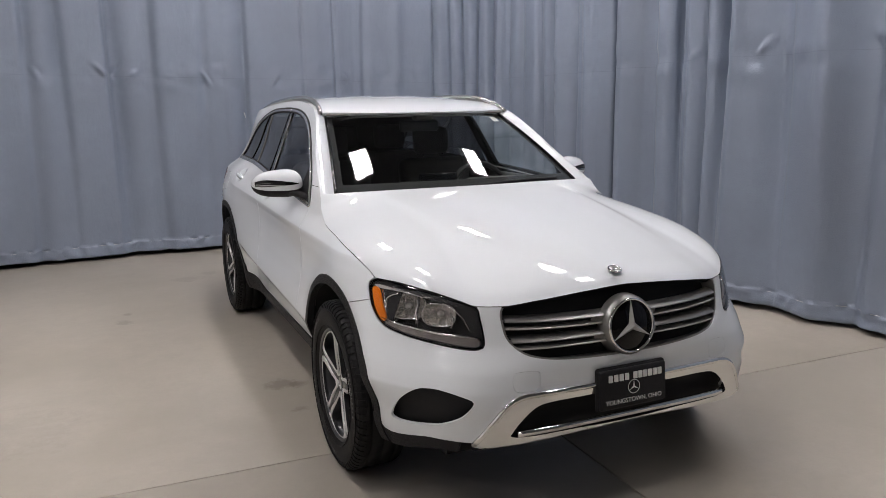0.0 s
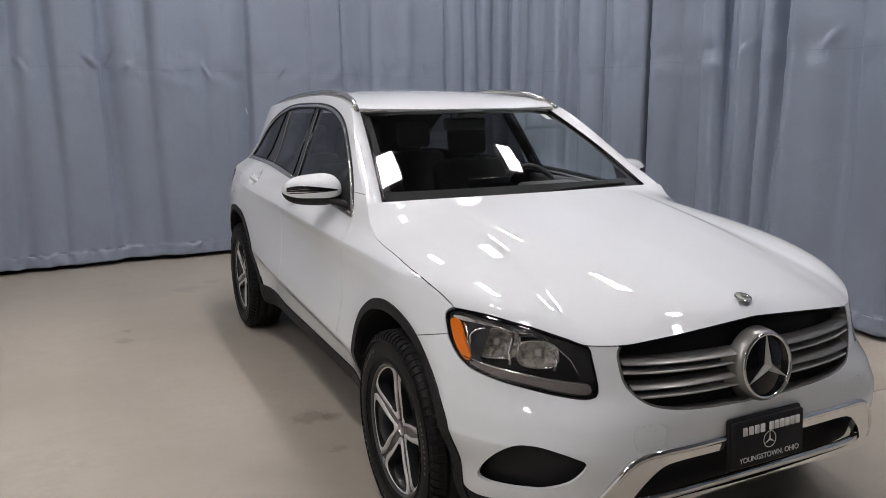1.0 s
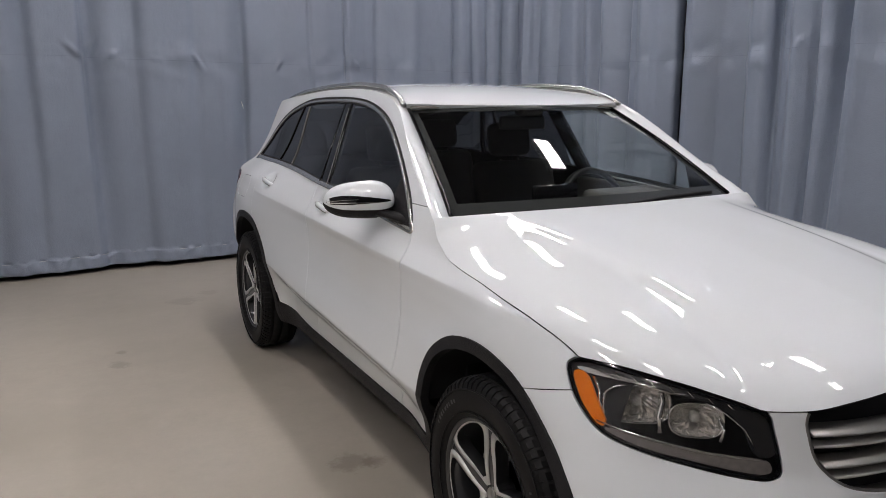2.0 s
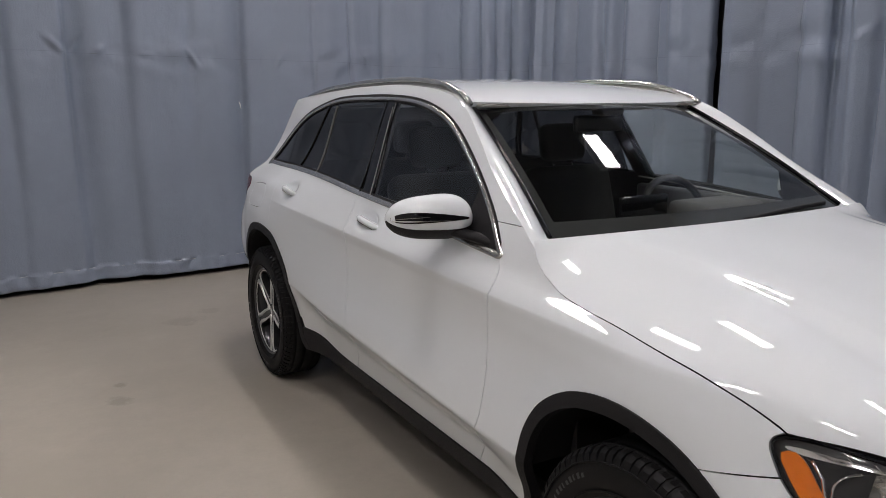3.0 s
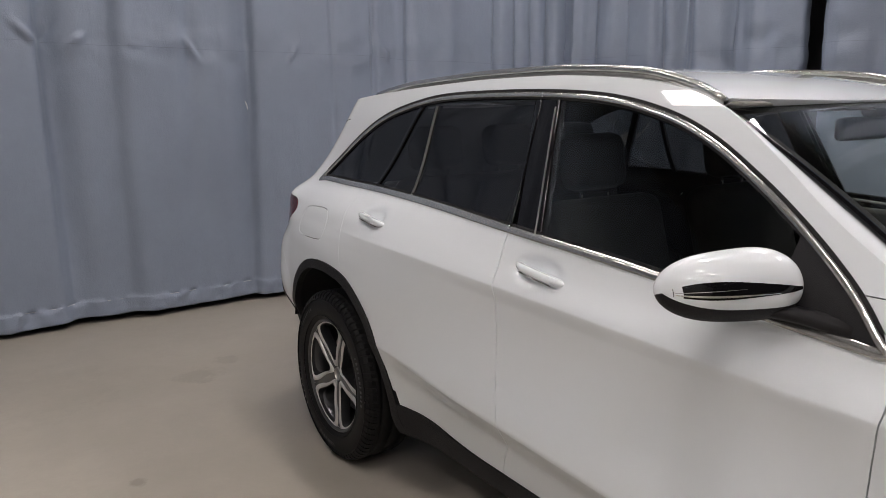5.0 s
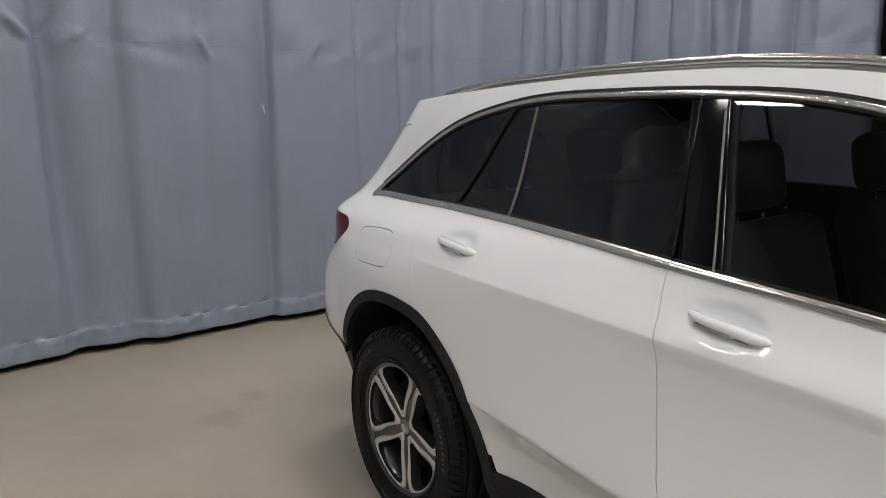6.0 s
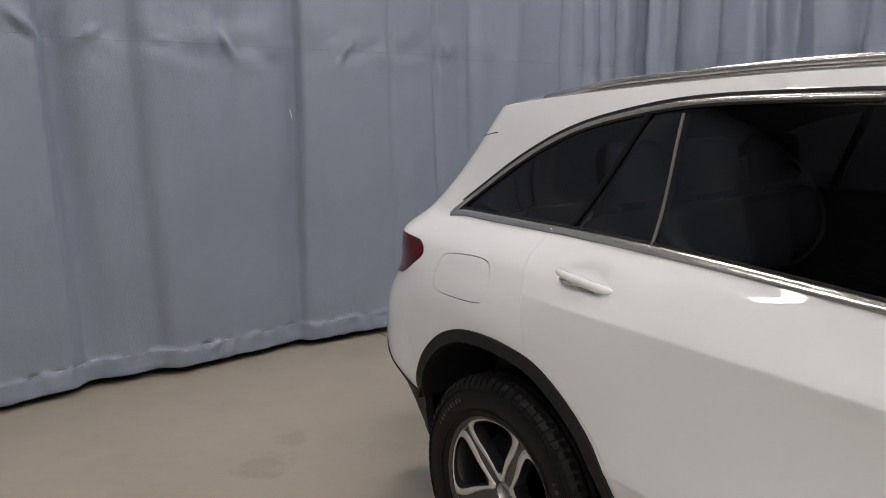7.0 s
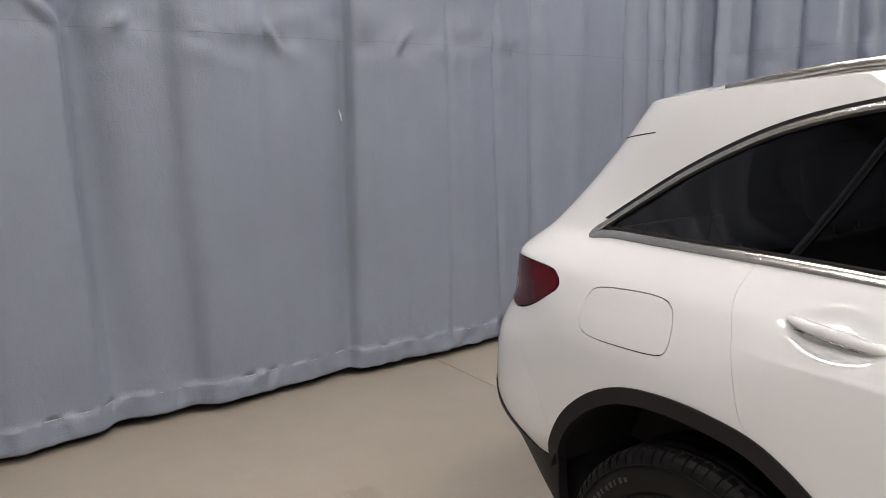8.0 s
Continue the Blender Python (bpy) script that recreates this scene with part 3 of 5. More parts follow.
trim_gap = clip(SHELL, back_of(0.5), yz(WINDOW, -0.0065), lambda v: 0.001 - inside(v[:, 1:3], WINDOW), lambda v: v[:, 2] - belt(v[:, 1]) - 0.04)
glass_all = clip(SHELL, back_of(0.5), yz(WINDOW, 0.012))
inner = clip(SHELL, back_of(-0.45), front_of(3.75), arch(0, -0.02), arch(1, -0.02), yz(WINDOW, -0.024, -1), below(lambda y: np.minimum(top_edge(y), np.where(y < 0.56, hood_line(y), 9)), 0.01), lambda v: v[:, 2] - 0.30)
claddings = []
for k in (0, 1):
    y0 = WHEEL_Y[k]
    claddings.append(clip(SHELL, back_of(y0 - 0.7), front_of(y0 + 0.7), arch(k, -0.040), lambda v, k=k: -arch(k, 0.0)(v), lambda v, y0=y0: v[:, 2] - 0.285 - (0.055 if y0 > 1 else 0.0) * step(y0 + 0.1, y0 + 0.3, v[:, 1])))

# strips across the glass: the middle pillar, the bar in the rear door, the bar before the quarter pane
PILLARS = (("window_pillar", ((1.915, 1.53), (1.785, 1.13)), 0.115, PIANO, 0.002), ("window_bar", ((2.490, 1.51), (2.468, 1.155)), 0.0055, SILVER, 0.003), ("window_bar", ((2.592, 1.51), (2.780, 1.16)), 0.022, PIANO, 0.002),
           ("door_seal", ((1.804, 1.51), (1.690, 1.13)), 0.0055, SILVER, 0.005))


def strip(name, ends, width, mat, lift, parent, m):
    """A bar over the glass between two points of the flank, turned in at its edges."""
    (y0, z0), (y1, z1) = ends
    rows = []
    for k in np.linspace(0.03, 0.97, 24):
        y, z = y0 + (y1 - y0) * k, z0 + (z1 - z0) * k
        row = []
        for s, drop in ((0, 0.008), (0, 0.001), (0.08, 0.0), (0.5, 0.0), (0.92, 0.0), (1, 0.001), (1, 0.008)):
            yy = y + width * (s - 1.0 if width > 0.1 else s - 0.5)
            row.append((m * (float(flank(np.array(yy), z)) + lift - drop), yy, z))
        rows.append(row)
    v, f = sheet(rows, flip=m < 0)
    return part(name, mesh_of(name, v, f, mat), parent)


def window_trim(m):
    """A rounded metal strip round the side windows, lying on the flank."""
    tangent = np.roll(WINDOW, -1, 0) - np.roll(WINDOW, 1, 0)
    tangent /= np.linalg.norm(tangent, axis=1)[:, None]
    inward = np.stack([-tangent[:, 1], tangent[:, 0]], 1)
    if inside(WINDOW + 0.01 * inward, WINDOW).mean() < 0:
        inward = -inward
    rows = []
    for s in np.linspace(-1, 1, 9):
        row = []
        for (y, z), (ny, nz) in zip(WINDOW, inward):
            rise = float(step(0.0, 0.05, z - float(belt(y))))
            d = 0.0045 + 0.0045 * rise + s * (0.0105 - 0.0025 * rise)
            yy, zz = y + ny * d, z + nz * d
            row.append((m * (float(flank(np.array(yy), zz)) + 0.0015 + 0.0062 * math.sqrt(1 - s * s)), yy, zz))
        rows.append(row)
    return sheet(rows, closed_u=True, flip=m > 0)


for m in CAR_MIRROR:
    panel("fender", fender, PAINT, car, m)
    door = panel("front_door", front_door, PAINT, car, m)
    back_door = panel("rear_door", rear_door, PAINT, car, m)
    quarter = panel("body_side", side, PAINT, car, m)
    panel("fuel_flap", fuel, PAINT, quarter, m, flange=0.008)
    panel("side_sill", sill, CLAD, car, m, 0.006, 0.03, "black plastic side sill")
    for c in claddings:
        panel("wheel_arch_trim", c, CLAD, car, m, 0.007, 0.03, "black plastic wheel arch trim")
    part("window_trim", mesh_of("window_trim", *window_trim(m), TRIM), car, "satin metal window surround")
    panel("trim_gap", trim_gap, CLAD, car, m, 0.0035, 0.006, "black gap round the window trim")
    panel("window_seal", seal, CLAD, car, m, 0.002, 0.006, "black rubber window seal")
    part_fields = (lambda v: 1.85 - v[:, 1], lambda v: np.minimum(v[:, 1] - 1.85, 2.69 - 0.48 * (v[:, 2] - 1.345) - v[:, 1]), lambda v: v[:, 1] - 2.69 + 0.48 * (v[:, 2] - 1.345))
    panel("window_pane", clip(glass_all, part_fields[0]), FRONTGLASS, door, m, -0.004, 0, "lightly tinted window")
    panel("window_pane", clip(glass_all, part_fields[1]), PRIVACY, back_door, m, -0.004, 0, "dark privacy glass")
    panel("quarter_pane", clip(glass_all, part_fields[2]), PRIVACY, quarter, m, -0.004, 0, "dark privacy glass")
    for name, ends, width, mat, lift in PILLARS:
        strip(name, ends, width, mat, lift, back_door if ends[0][0] > 2 else door, m)
        strip("pillar_lining", ends, width + 0.012, BLACK, -0.012, back_door if ends[0][0] > 2 else door, m)
    for y, z, h in ((1.816, 1.141, 0.020), (1.880, 1.5345, 0.018), (2.834, 1.1655, 0.018)):
        x = float(flank(np.array(y), z)) + 0.004
        placed(part("trim_clip", soft_box(-0.003, 0.004, -0.004, 0.004, -h / 2, h / 2, 0.001, 1), back_door, "bright trim joint", CHROME), pose(m * x, y, z, 0, m * -24, 0))
    gap_line = [(m * (float(flank(np.array(y), z)) + 0.001), y, z) for y, z in zip(np.linspace(1.880, 1.812, 20), np.linspace(1.52, 1.14, 20))]
    part("pillar_gap", mesh_of("pillar_gap", *tube(gap_line, 0.0045, 8), PIANO), back_door, "gloss black edge of the middle pillar")
    panel("mirror_sail", clip(glass_all, lambda v: 0.93 - 0.10 * (v[:, 2] - 1.15) - v[:, 1]), CLAD, door, m, 0.001, 0.006, "black triangular mirror mount")
    panel("inner_shell", inner, BLACK, car, m, -0.016, 0)
    taillight = panel("taillight", tail_glass, RED, car, m, 0.002, 0.01, "dark red wraparound taillight")
    panel("reversing_lens", clip(tail_glass, yz(REVERSE_LOOP)), PINKLENS, taillight, m, 0.004, 0.004, "pale reversing lens")
    panel("fog_inlet", fog, BLACK, car, m, -0.035, 0, "black bumper side inlet")

# both halves of the nose and tail in one mesh each
def both(name, shell, mat, lift=0.0, flange=0.012, label="", parent=None):
    v, n, t = shell
    right = (v * (-1, 1, 1), n * (-1, 1, 1), t[:, ::-1] + len(v))
    return panel(name, (np.concatenate([v, right[0]]), np.concatenate([n, right[1]]), np.concatenate([t, right[2]])), mat, parent or car, 1, lift, flange, label)


front_bumper = both("front_bumper", bumper, PAINT)
both("skid_trim", skid, CHROME, 0.014, 0.03, "chrome underguard trim", front_bumper)
both("air_intake", intake, BLACK, -0.05, 0, "", front_bumper)
both("rear_bumper", rear_end, PAINT)
both("tailgate_band", tail_band, PAINT, 0.0, 0.01)
both("rear_window", rear_glass, PRIVACY, -0.002, 0, "dark rear window")
grille = both("grille", grille_back, BLACK, -0.055, 0, "black grille with silver slats")
both("grille_frame", grille_rim, SILVER, -0.002, 0.05, "", grille)
for m in CAR_MIRROR:
    panel("rear_skirt", rear_skirt, CLAD, car, m, 0.004, 0.02, "black lower rear skirt")
    panel("tow_cover", tow, PAINT, front_bumper, m, 0, 0.006)
    panel("bumper_lip", lip, CLAD, front_bumper, m, 0.0, 0.02, "black lower bumper lip")


def nose_y(a, z):
    """The nose's y at distance a from the middle and height z."""
    o = outline(z, 300)
    o = o[: int(np.argmax(o[:, 0])) + 1]
    return float(np.interp(a, o[:, 0], o[:, 1]))


def louvre(m, z_in, z_out, reach):
    """A slanted silver face, a dark slot and a thin lip below it, across one half of the grille."""
    face, lip_rows, root = [], [], []
    for a in np.linspace(0.075, reach, 18):
        k = (a - 0.075) / (reach - 0.075)
        z = z_in + (z_out - z_in) * k
        y = nose_y(a, z)
        face.append([(m * a, y + 0.050, z + 0.025), (m * a, y + 0.022, z + 0.021), (m * a, y + 0.002, z + 0.0115), (m * a, y, z + 0.009), (m * a, y + 0.004, z + 0.007), (m * a, y + 0.05, z + 0.007)])
        lip_rows.append([(m * a, y + 0.04, z - 0.012), (m * a, y + 0.003, z - 0.012), (m * a, y - 0.001, z - 0.015), (m * a, y + 0.001, z - 0.019), (m * a, y + 0.02, z - 0.021), (m * a, y + 0.04, z - 0.020)])
        if a < 0.165:
            s = max(0.0, (a - 0.12) / 0.045)
            root.append([(m * a, y + 0.004 + 0.03 * s, z + 0.010), (m * a, y + 0.004 + 0.03 * s, z - 0.014)])
    part("grille_slat", mesh_of("grille_slat", *sheet(face, flip=m > 0), SILVER), grille)
    part("slat_lip", mesh_of("slat_lip", *sheet(lip_rows, flip=m > 0), SATIN), grille)
    part("slat_root", mesh_of("slat_root", *sheet(root, flip=m > 0), SILVER), grille)


for m in CAR_MIRROR:
    louvre(m, 0.765, 0.772, 0.486)
    louvre(m, 0.700, 0.700, 0.468)
    panel("headlight_bezel", lamp_bezel, PIANO, car, m, 0.0, 0.02)


def disc_bm(radius, depth, n=48, inner_r=0.0):
    """A disc or ring facing -y, at the origin."""
    bm = bmesh.new()
    prof = [(inner_r, 0.0), (radius * 0.93, 0.0), (radius, depth * 0.35), (radius, depth)] if not inner_r else [(inner_r, depth), (inner_r, depth * 0.4), (inner_r + (radius - inner_r) * 0.3, 0), (inner_r + (radius - inner_r) * 0.7, 0), (radius, depth * 0.4), (radius, depth)]
    rows = [[bm.verts.new((r * math.cos(a), y, r * math.sin(a))) for a in np.linspace(0, 2 * math.pi, n, endpoint=False)] for r, y in prof if r > 0]
    if not inner_r:
        bm.faces.new(rows[0])
    for p, q in zip(rows, rows[1:]):
        for i in range(n):
            bm.faces.new((p[i], q[i], q[(i + 1) % n], p[(i + 1) % n]))
    bmesh.ops.recalc_face_normals(bm, faces=bm.faces)
    for q in bm.faces:
        q.smooth = True
    return bm


def star_bm(r, depth, base=0.16):
    """A three-pointed star with ridged arms, facing -y."""
    bm = bmesh.new()
    tips = [(r * math.sin(a), r * math.cos(a)) for a in (0, 2 * math.pi / 3, 4 * math.pi / 3)]
    notch = [(base * r * math.sin(a), base * r * math.cos(a)) for a in (math.pi / 3, math.pi, 5 * math.pi / 3)]
    ring = [bm.verts.new((p[0], 0, p[1])) for i in range(3) for p in (tips[i], notch[i])]
    mid = bm.verts.new((0, -depth, 0))
    for i in range(6):
        bm.faces.new((mid, ring[i], ring[(i + 1) % 6]))
    back = [bm.verts.new((v.co.x, depth, v.co.z)) for v in ring]
    for i in range(6):
        bm.faces.new((ring[i], back[i], back[(i + 1) % 6], ring[(i + 1) % 6]))
    bmesh.ops.recalc_face_normals(bm, faces=bm.faces)
    return bm


badge = placed(part("badge", disc_bm(0.098, 0.02), grille, "round black badge with a silver star", PIANO), pose(0, -0.832, 0.731, -8))
v, f = sheet([[(r * math.cos(a), y, r * math.sin(a)) for a in np.linspace(0, 2 * math.pi, 48, endpoint=False)] for r, y in ((0.103, 0.000), (0.108, 0.004), (0.114, 0.020), (0.120, 0.05))], closed_u=True)
part("badge_collar", mesh_of("badge_collar", v, f, SILVER), badge)
placed(part("badge_ring", disc_bm(0.105, 0.030, inner_r=0.093), badge, "", CHROME), pose(0, -0.006, 0))
placed(part("badge_star", star_bm(0.094, 0.014), badge, "", SATIN), pose(0, -0.004, 0))

# number plate holder: a black card with white writing in bars
plate = placed(part("licence_plate", soft_box(-0.150, 0.150, -0.008, 0.012, -0.074, 0.074, 0.006), front_bumper, "black dealer plate with white lettering", CLAD), pose(-0.010, -0.862, 0.506, -4))
placed(part("plate_frame", soft_box(-0.158, 0.158, 0.0, 0.02, -0.083, 0.083, 0.012, 3), plate, "", CLAD), pose(0, 0.004, 0))
letters = [-0.106 + 0.0245 * i for i in range(4)] + [0.006 + 0.0225 * i for i in range(6)]
for x0, x1, z0, z1 in [(x - 0.0085, x + 0.0085, 0.030, 0.056) for x in letters]:
    part("lettering_bar", soft_box(x0, x1, -0.0125, -0.006, z0, z1, 0.001, 1), plate, "", WHITEMARK)
words = bpy.data.curves.new("plate_words", "FONT")
words.body, words.size, words.extrude, words.align_x = "YOUNGSTOWN, OHIO", 0.0245, 0.0006, "CENTER"
words_ob = new("plate_words_source", words)
words_mesh = bpy.data.meshes.new_from_object(words_ob.evaluated_get(bpy.context.evaluated_depsgraph_get()))
bpy.data.objects.remove(words_ob)
words_mesh.materials.clear()
words_mesh.materials.append(WHITEMARK)
placed(part("plate_words", words_mesh, plate), pose(0, -0.0092, -0.056, 90))
placed(part("plate_mark", disc_bm(0.027, 0.002, inner_r=0.0245), plate, "", WHITEMARK), pose(0, -0.0095, 0.0))
placed(part("plate_mark_star", star_bm(0.025, 0.0012), plate, "", WHITEMARK), pose(0, -0.0088, 0.0))
# rounded upper edge of the underguard
edge = []
for a, z in ((0.0, 0.533), (0.15, 0.534), (0.30, 0.535), (0.40, 0.535), (0.44, 0.534), (0.47, 0.529), (0.495, 0.519), (0.52, 0.501), (0.545, 0.470), (0.57, 0.434), (0.60, 0.388), (0.624, 0.352)):
    edge.append((a, nose_y(a, z) - 0.008, z - 0.006))
edge = [(-a, y, z) for a, y, z in edge[:0:-1]] + edge
v, f = tube(edge, 0.011, 8)
part("underguard_edge", mesh_of("underguard_edge", v, f, CHROME), front_bumper)
# lower chrome bar of the intake
bar = np.array([(a, nose_y(abs(a), 0.39) - 0.008, 0.384) for a in np.linspace(-0.475, 0.475, 30)])
v, f = tube(bar, 0.011, 8, 1.2)
part("intake_bar", mesh_of("intake_bar", v, f, CHROME), front_bumper)

# hood: from the middle line to the fender gap, from the windshield to the lip
rows = []
ends = []
for y in np.linspace(0.575, -0.298, 60):
    z = float(hood_line(y))
    o = outline(z, 400)
    o = o[o[:, 1] < 1.5]
    ends.append((float(np.interp(y, o[:, 1], o[:, 0])) if y > o[0, 1] else 0.0, y, z))
ends = np.array(ends)
lip_pts = []
for w in np.linspace(0.07, ends[-1, 0] + ends[-1, 1] + 0.83, 200):
    z = float(hood_lip(w))
    o = outline(z, 500)
    o = o[o[:, 1] < 0.3]
    ww = o[:, 0] + o[:, 1] + 0.83
    i = int(np.argmin(np.abs(ww - max(w, ww[0]))))
    lip_pts.append((float(np.interp(w, ww, o[:, 0])), float(np.interp(w, ww, o[:, 1])), z))
lip_pts = np.array(lip_pts)
lip_pts[0, 0] = 0.0
lip_s = np.concatenate([[0], np.cumsum(np.linalg.norm(np.diff(lip_pts, axis=0), axis=1))])
lip_s /= lip_s[-1]


def along(curve, s, t):
    return np.array([np.interp(t, s, curve[:, i]) for i in range(3)])


end_s = np.linspace(0, 1, len(ends))
mid_j = np.linspace(0, 1, 60)
mid = np.stack([0 * mid_j, 0.485 + (-0.775 - 0.485) * mid_j, pchip(0.485 + (-0.775 - 0.485) * mid_j, [(-0.79, 0.878), (-0.76, 0.905), (-0.72, 0.929), (-0.6, 0.966), (-0.3, 1.030), (0.1, 1.090), (0.485, 1.138)])], -1)
hood_grid = []
for j in mid_j:
    row = []
    c, e = along(mid, mid_j, j), along(ends, end_s, j)
    for r in np.linspace(0, 1, 60):
        b = 0.16 * r**2 + 0.84 * r**5.5
        back = np.array((r * ends[0, 0], 0.485 + (ends[0, 1] - 0.485) * r**2, 1.138 + (ends[0, 2] - 1.138) * r**3))
        front = along(lip_pts, lip_s, r)
        ruled = np.array((e[0] * r, c[1] + (e[1] - c[1]) * r**2, c[2] + (e[2] - c[2]) * b))
        fr = np.array((ends[-1, 0] * r, mid[-1, 1] + (ends[-1, 1] - mid[-1, 1]) * r**2, mid[-1, 2] + (ends[-1, 2] - mid[-1, 2]) * b))
        bk = np.array((ends[0, 0] * r, mid[0, 1] + (ends[0, 1] - mid[0, 1]) * r**2, mid[0, 2] + (ends[0, 2] - mid[0, 2]) * b))
        p = ruled + (front - fr) * j**2 + (back - bk) * (1 - j) ** 2
        crease = r * e[0] - (0.50 - 0.16 * j)
        p = p + np.array((0, 0, 0.009 * math.exp(-((crease / 0.035) ** 2)) * math.sin(math.pi * min(1, j * 1.15)) if crease > 0 else 0.009 * math.exp(-((crease / 0.16) ** 2)) * math.sin(math.pi * min(1, j * 1.15))))
        row.append(p)
    hood_grid.append(row)
hood_half = shell_of(hood_grid, (0, 0, 1))
hood = both("hood", hood_half, PAINT, 0.0, 0.0)
both("hood_inner", hood_half, BLACK, -0.02, 0.0, "", hood)
emblem = placed(part("emblem", disc_bm(0.027, 0.004), hood, "small round silver hood emblem", SILVER), pose(0.002, -0.718, 0.9255, -73))
placed(part("emblem_rim", disc_bm(0.028, 0.004, inner_r=0.022), emblem, "", CHROME), pose(0, -0.002, 0))
placed(part("emblem_star", star_bm(0.021, 0.0015), emblem, "", CHROME), pose(0, -0.001, 0))

# roof
def side_at(y, z):
    o = outline(z, 700)
    k = int(np.argmax(o[:, 1] > 0.4))
    return float(np.interp(y, o[k:, 1], o[k:, 0]))


roof_grid = []
ROOF_MID = [(1.10, 1.500), (1.14, 1.515), (1.25, 1.546), (1.4, 1.576), (1.65, 1.607), (2.0, 1.625), (2.5, 1.620), (3.0, 1.594), (3.3, 1.562), (3.45, 1.538)]
for j in np.linspace(0, 1, 60):
    yc, ye = 1.138 + (3.45 - 1.138) * j, 1.262 + (3.36 - 1.262) * j
    zc, ze = float(pchip(yc, ROOF_MID)), float(top_edge(ye))
    a = side_at(ye, ze)
    roof_grid.append([(a * r, yc + (ye - yc) * r**2, zc + (ze - zc) * r**2.8) for r in np.linspace(0, 1, 40)])
roof_half = shell_of(roof_grid, (0, 0, 1))
roof = both("roof", roof_half, PAINT, 0.0, 0.0)
both("headliner", roof_half, LINING, -0.03, 0.0, "", roof)

# front edge of the roof down to the windshield
def windscreen_head(r):
    return np.array((0.562 * r, 1.140 + 0.132 * r * r, 1.511 - 0.014 * r * r))


g = []
for r, p in zip(np.linspace(0, 1, 40), roof_grid[0]):
    p, q = np.array(p), windscreen_head(r) + np.array((0, -0.009, 0.0005))
    g.append([p, p * 0.5 + q * 0.5 + np.array((0, -0.003, 0.002)), q, q + np.array((0, 0.003, -0.004))])
both("roof_front_edge", shell_of(np.array(g), (0, -0.5, 0.86)), PAINT, 0.0, 0.0, "", roof)

# gap below the roof spoiler
for m in CAR_MIRROR:
    v, f = tube([(m * (side_at(y, z) - 0.0005), y, z) for y, z in zip(np.linspace(3.235, 3.40, 12), np.linspace(1.436, 1.414, 12))], 0.0022, 5)
    part("spoiler_gap", mesh_of("spoiler_gap", v, f, BLACK), roof)

# pillars beside the windshield
LOW, HIGH = np.array((0.708, 0.608, 1.121)), np.array((0.562, 1.272, 1.497))
for m in CAR_MIRROR:
    g = []
    for t in np.linspace(-0.06, 1, 42):
        y = 0.60 + (1.262 - 0.60) * t
        z = float(top_edge(y))
        p = np.array((side_at(y, z), y, z))
        q = LOW + (HIGH - LOW) * t + np.array((0, 0.0, 0.012 * math.sin(math.pi * t)))
        g.append([p + (q - p) * s + np.array((0.35, -0.3, 0.6)) * 0.014 * math.sin(math.pi * s) for s in np.linspace(0, 1, 9)])
    panel("windshield_pillar", shell_of(g, (0.5, -0.5, 0.7)), PAINT, car, m, 0, 0.01)
    panel("pillar_lining", shell_of(g, (0.5, -0.5, 0.7)), BLACK, car, m, -0.014, 0)


def windscreen(u, v, lift=0.0):
    """A point of the windshield: u across from -1 to 1, v from its foot to its head."""
    e = LOW + (HIGH - LOW) * v
    c = np.array((0, 0.505, 1.128)) + (np.array((0, 1.140, 1.511)) - np.array((0, 0.505, 1.128))) * v
    k = abs(u) ** 2
    bow = 0.014 * math.sin(math.pi * v) + lift
    return (e[0] * u, c[1] + (e[1] - c[1]) * k - 0.5 * bow, c[2] + (e[2] - c[2]) * k + 0.86 * bow)


def screen_piece(name, us, vs, mat, lift, parent, label=""):
    g = np.array([[windscreen(u, v, lift) for u in us] for v in vs])
    v, n, t = shell_of(g, (0, -0.5, 0.86))
    return part(name, mesh_of(name, v, t, mat, n), parent, label)


windshield = screen_piece("windshield", np.linspace(-1, 1, 60), np.linspace(-0.03, 1, 30), WINDSHIELD, 0.0, car, "curved clear windshield")
for us, vs in ((np.linspace(-1, 1, 60), np.linspace(-0.05, 0.095, 4)), (np.linspace(-1, 1, 60), np.linspace(0.955, 1.0, 4)), (np.linspace(-1, -0.94, 4), np.linspace(0, 1, 30)), (np.linspace(0.94, 1, 4), np.linspace(0, 1, 30))):
    screen_piece("black_border", us, vs, BLACK, -0.0025, windshield)
for m in CAR_MIRROR:
    v, f = tube([windscreen(m * 0.997, t, 0.004) for t in np.linspace(0.0, 0.99, 24)], 0.0085, 6)
    part("screen_trim", mesh_of("screen_trim", v, f, PIANO), windshield)
# wipers
for u0, u1, v0, v1 in ((-0.70, 0.0, -0.05, -0.045), (0.02, 0.80, -0.012, 0.018)):
    pts = [windscreen(u0 + (u1 - u0) * t, v0 + (v1 - v0) * t + 0.012 * math.sin(math.pi * t), 0.013) for t in np.linspace(0, 1, 14)]
    v, f = tube(pts, 0.006, 6, 1.5)
    part("wiper", mesh_of("wiper", v, f, CLAD), car, "black windshield wiper")
g = [[(a * 0.72, 0.475 + 0.115 * abs(a) ** 2 + dy, 1.118 + dz - 0.012 * abs(a) ** 2) for a in np.linspace(-1, 1, 40)] for dy, dz in ((0.0, 0.0), (0.05, -0.004), (0.09, 0.02))]
v, f = sheet(g)
part("cowl", mesh_of("cowl", v, f, CLAD), car, "black cowl below the windshield")

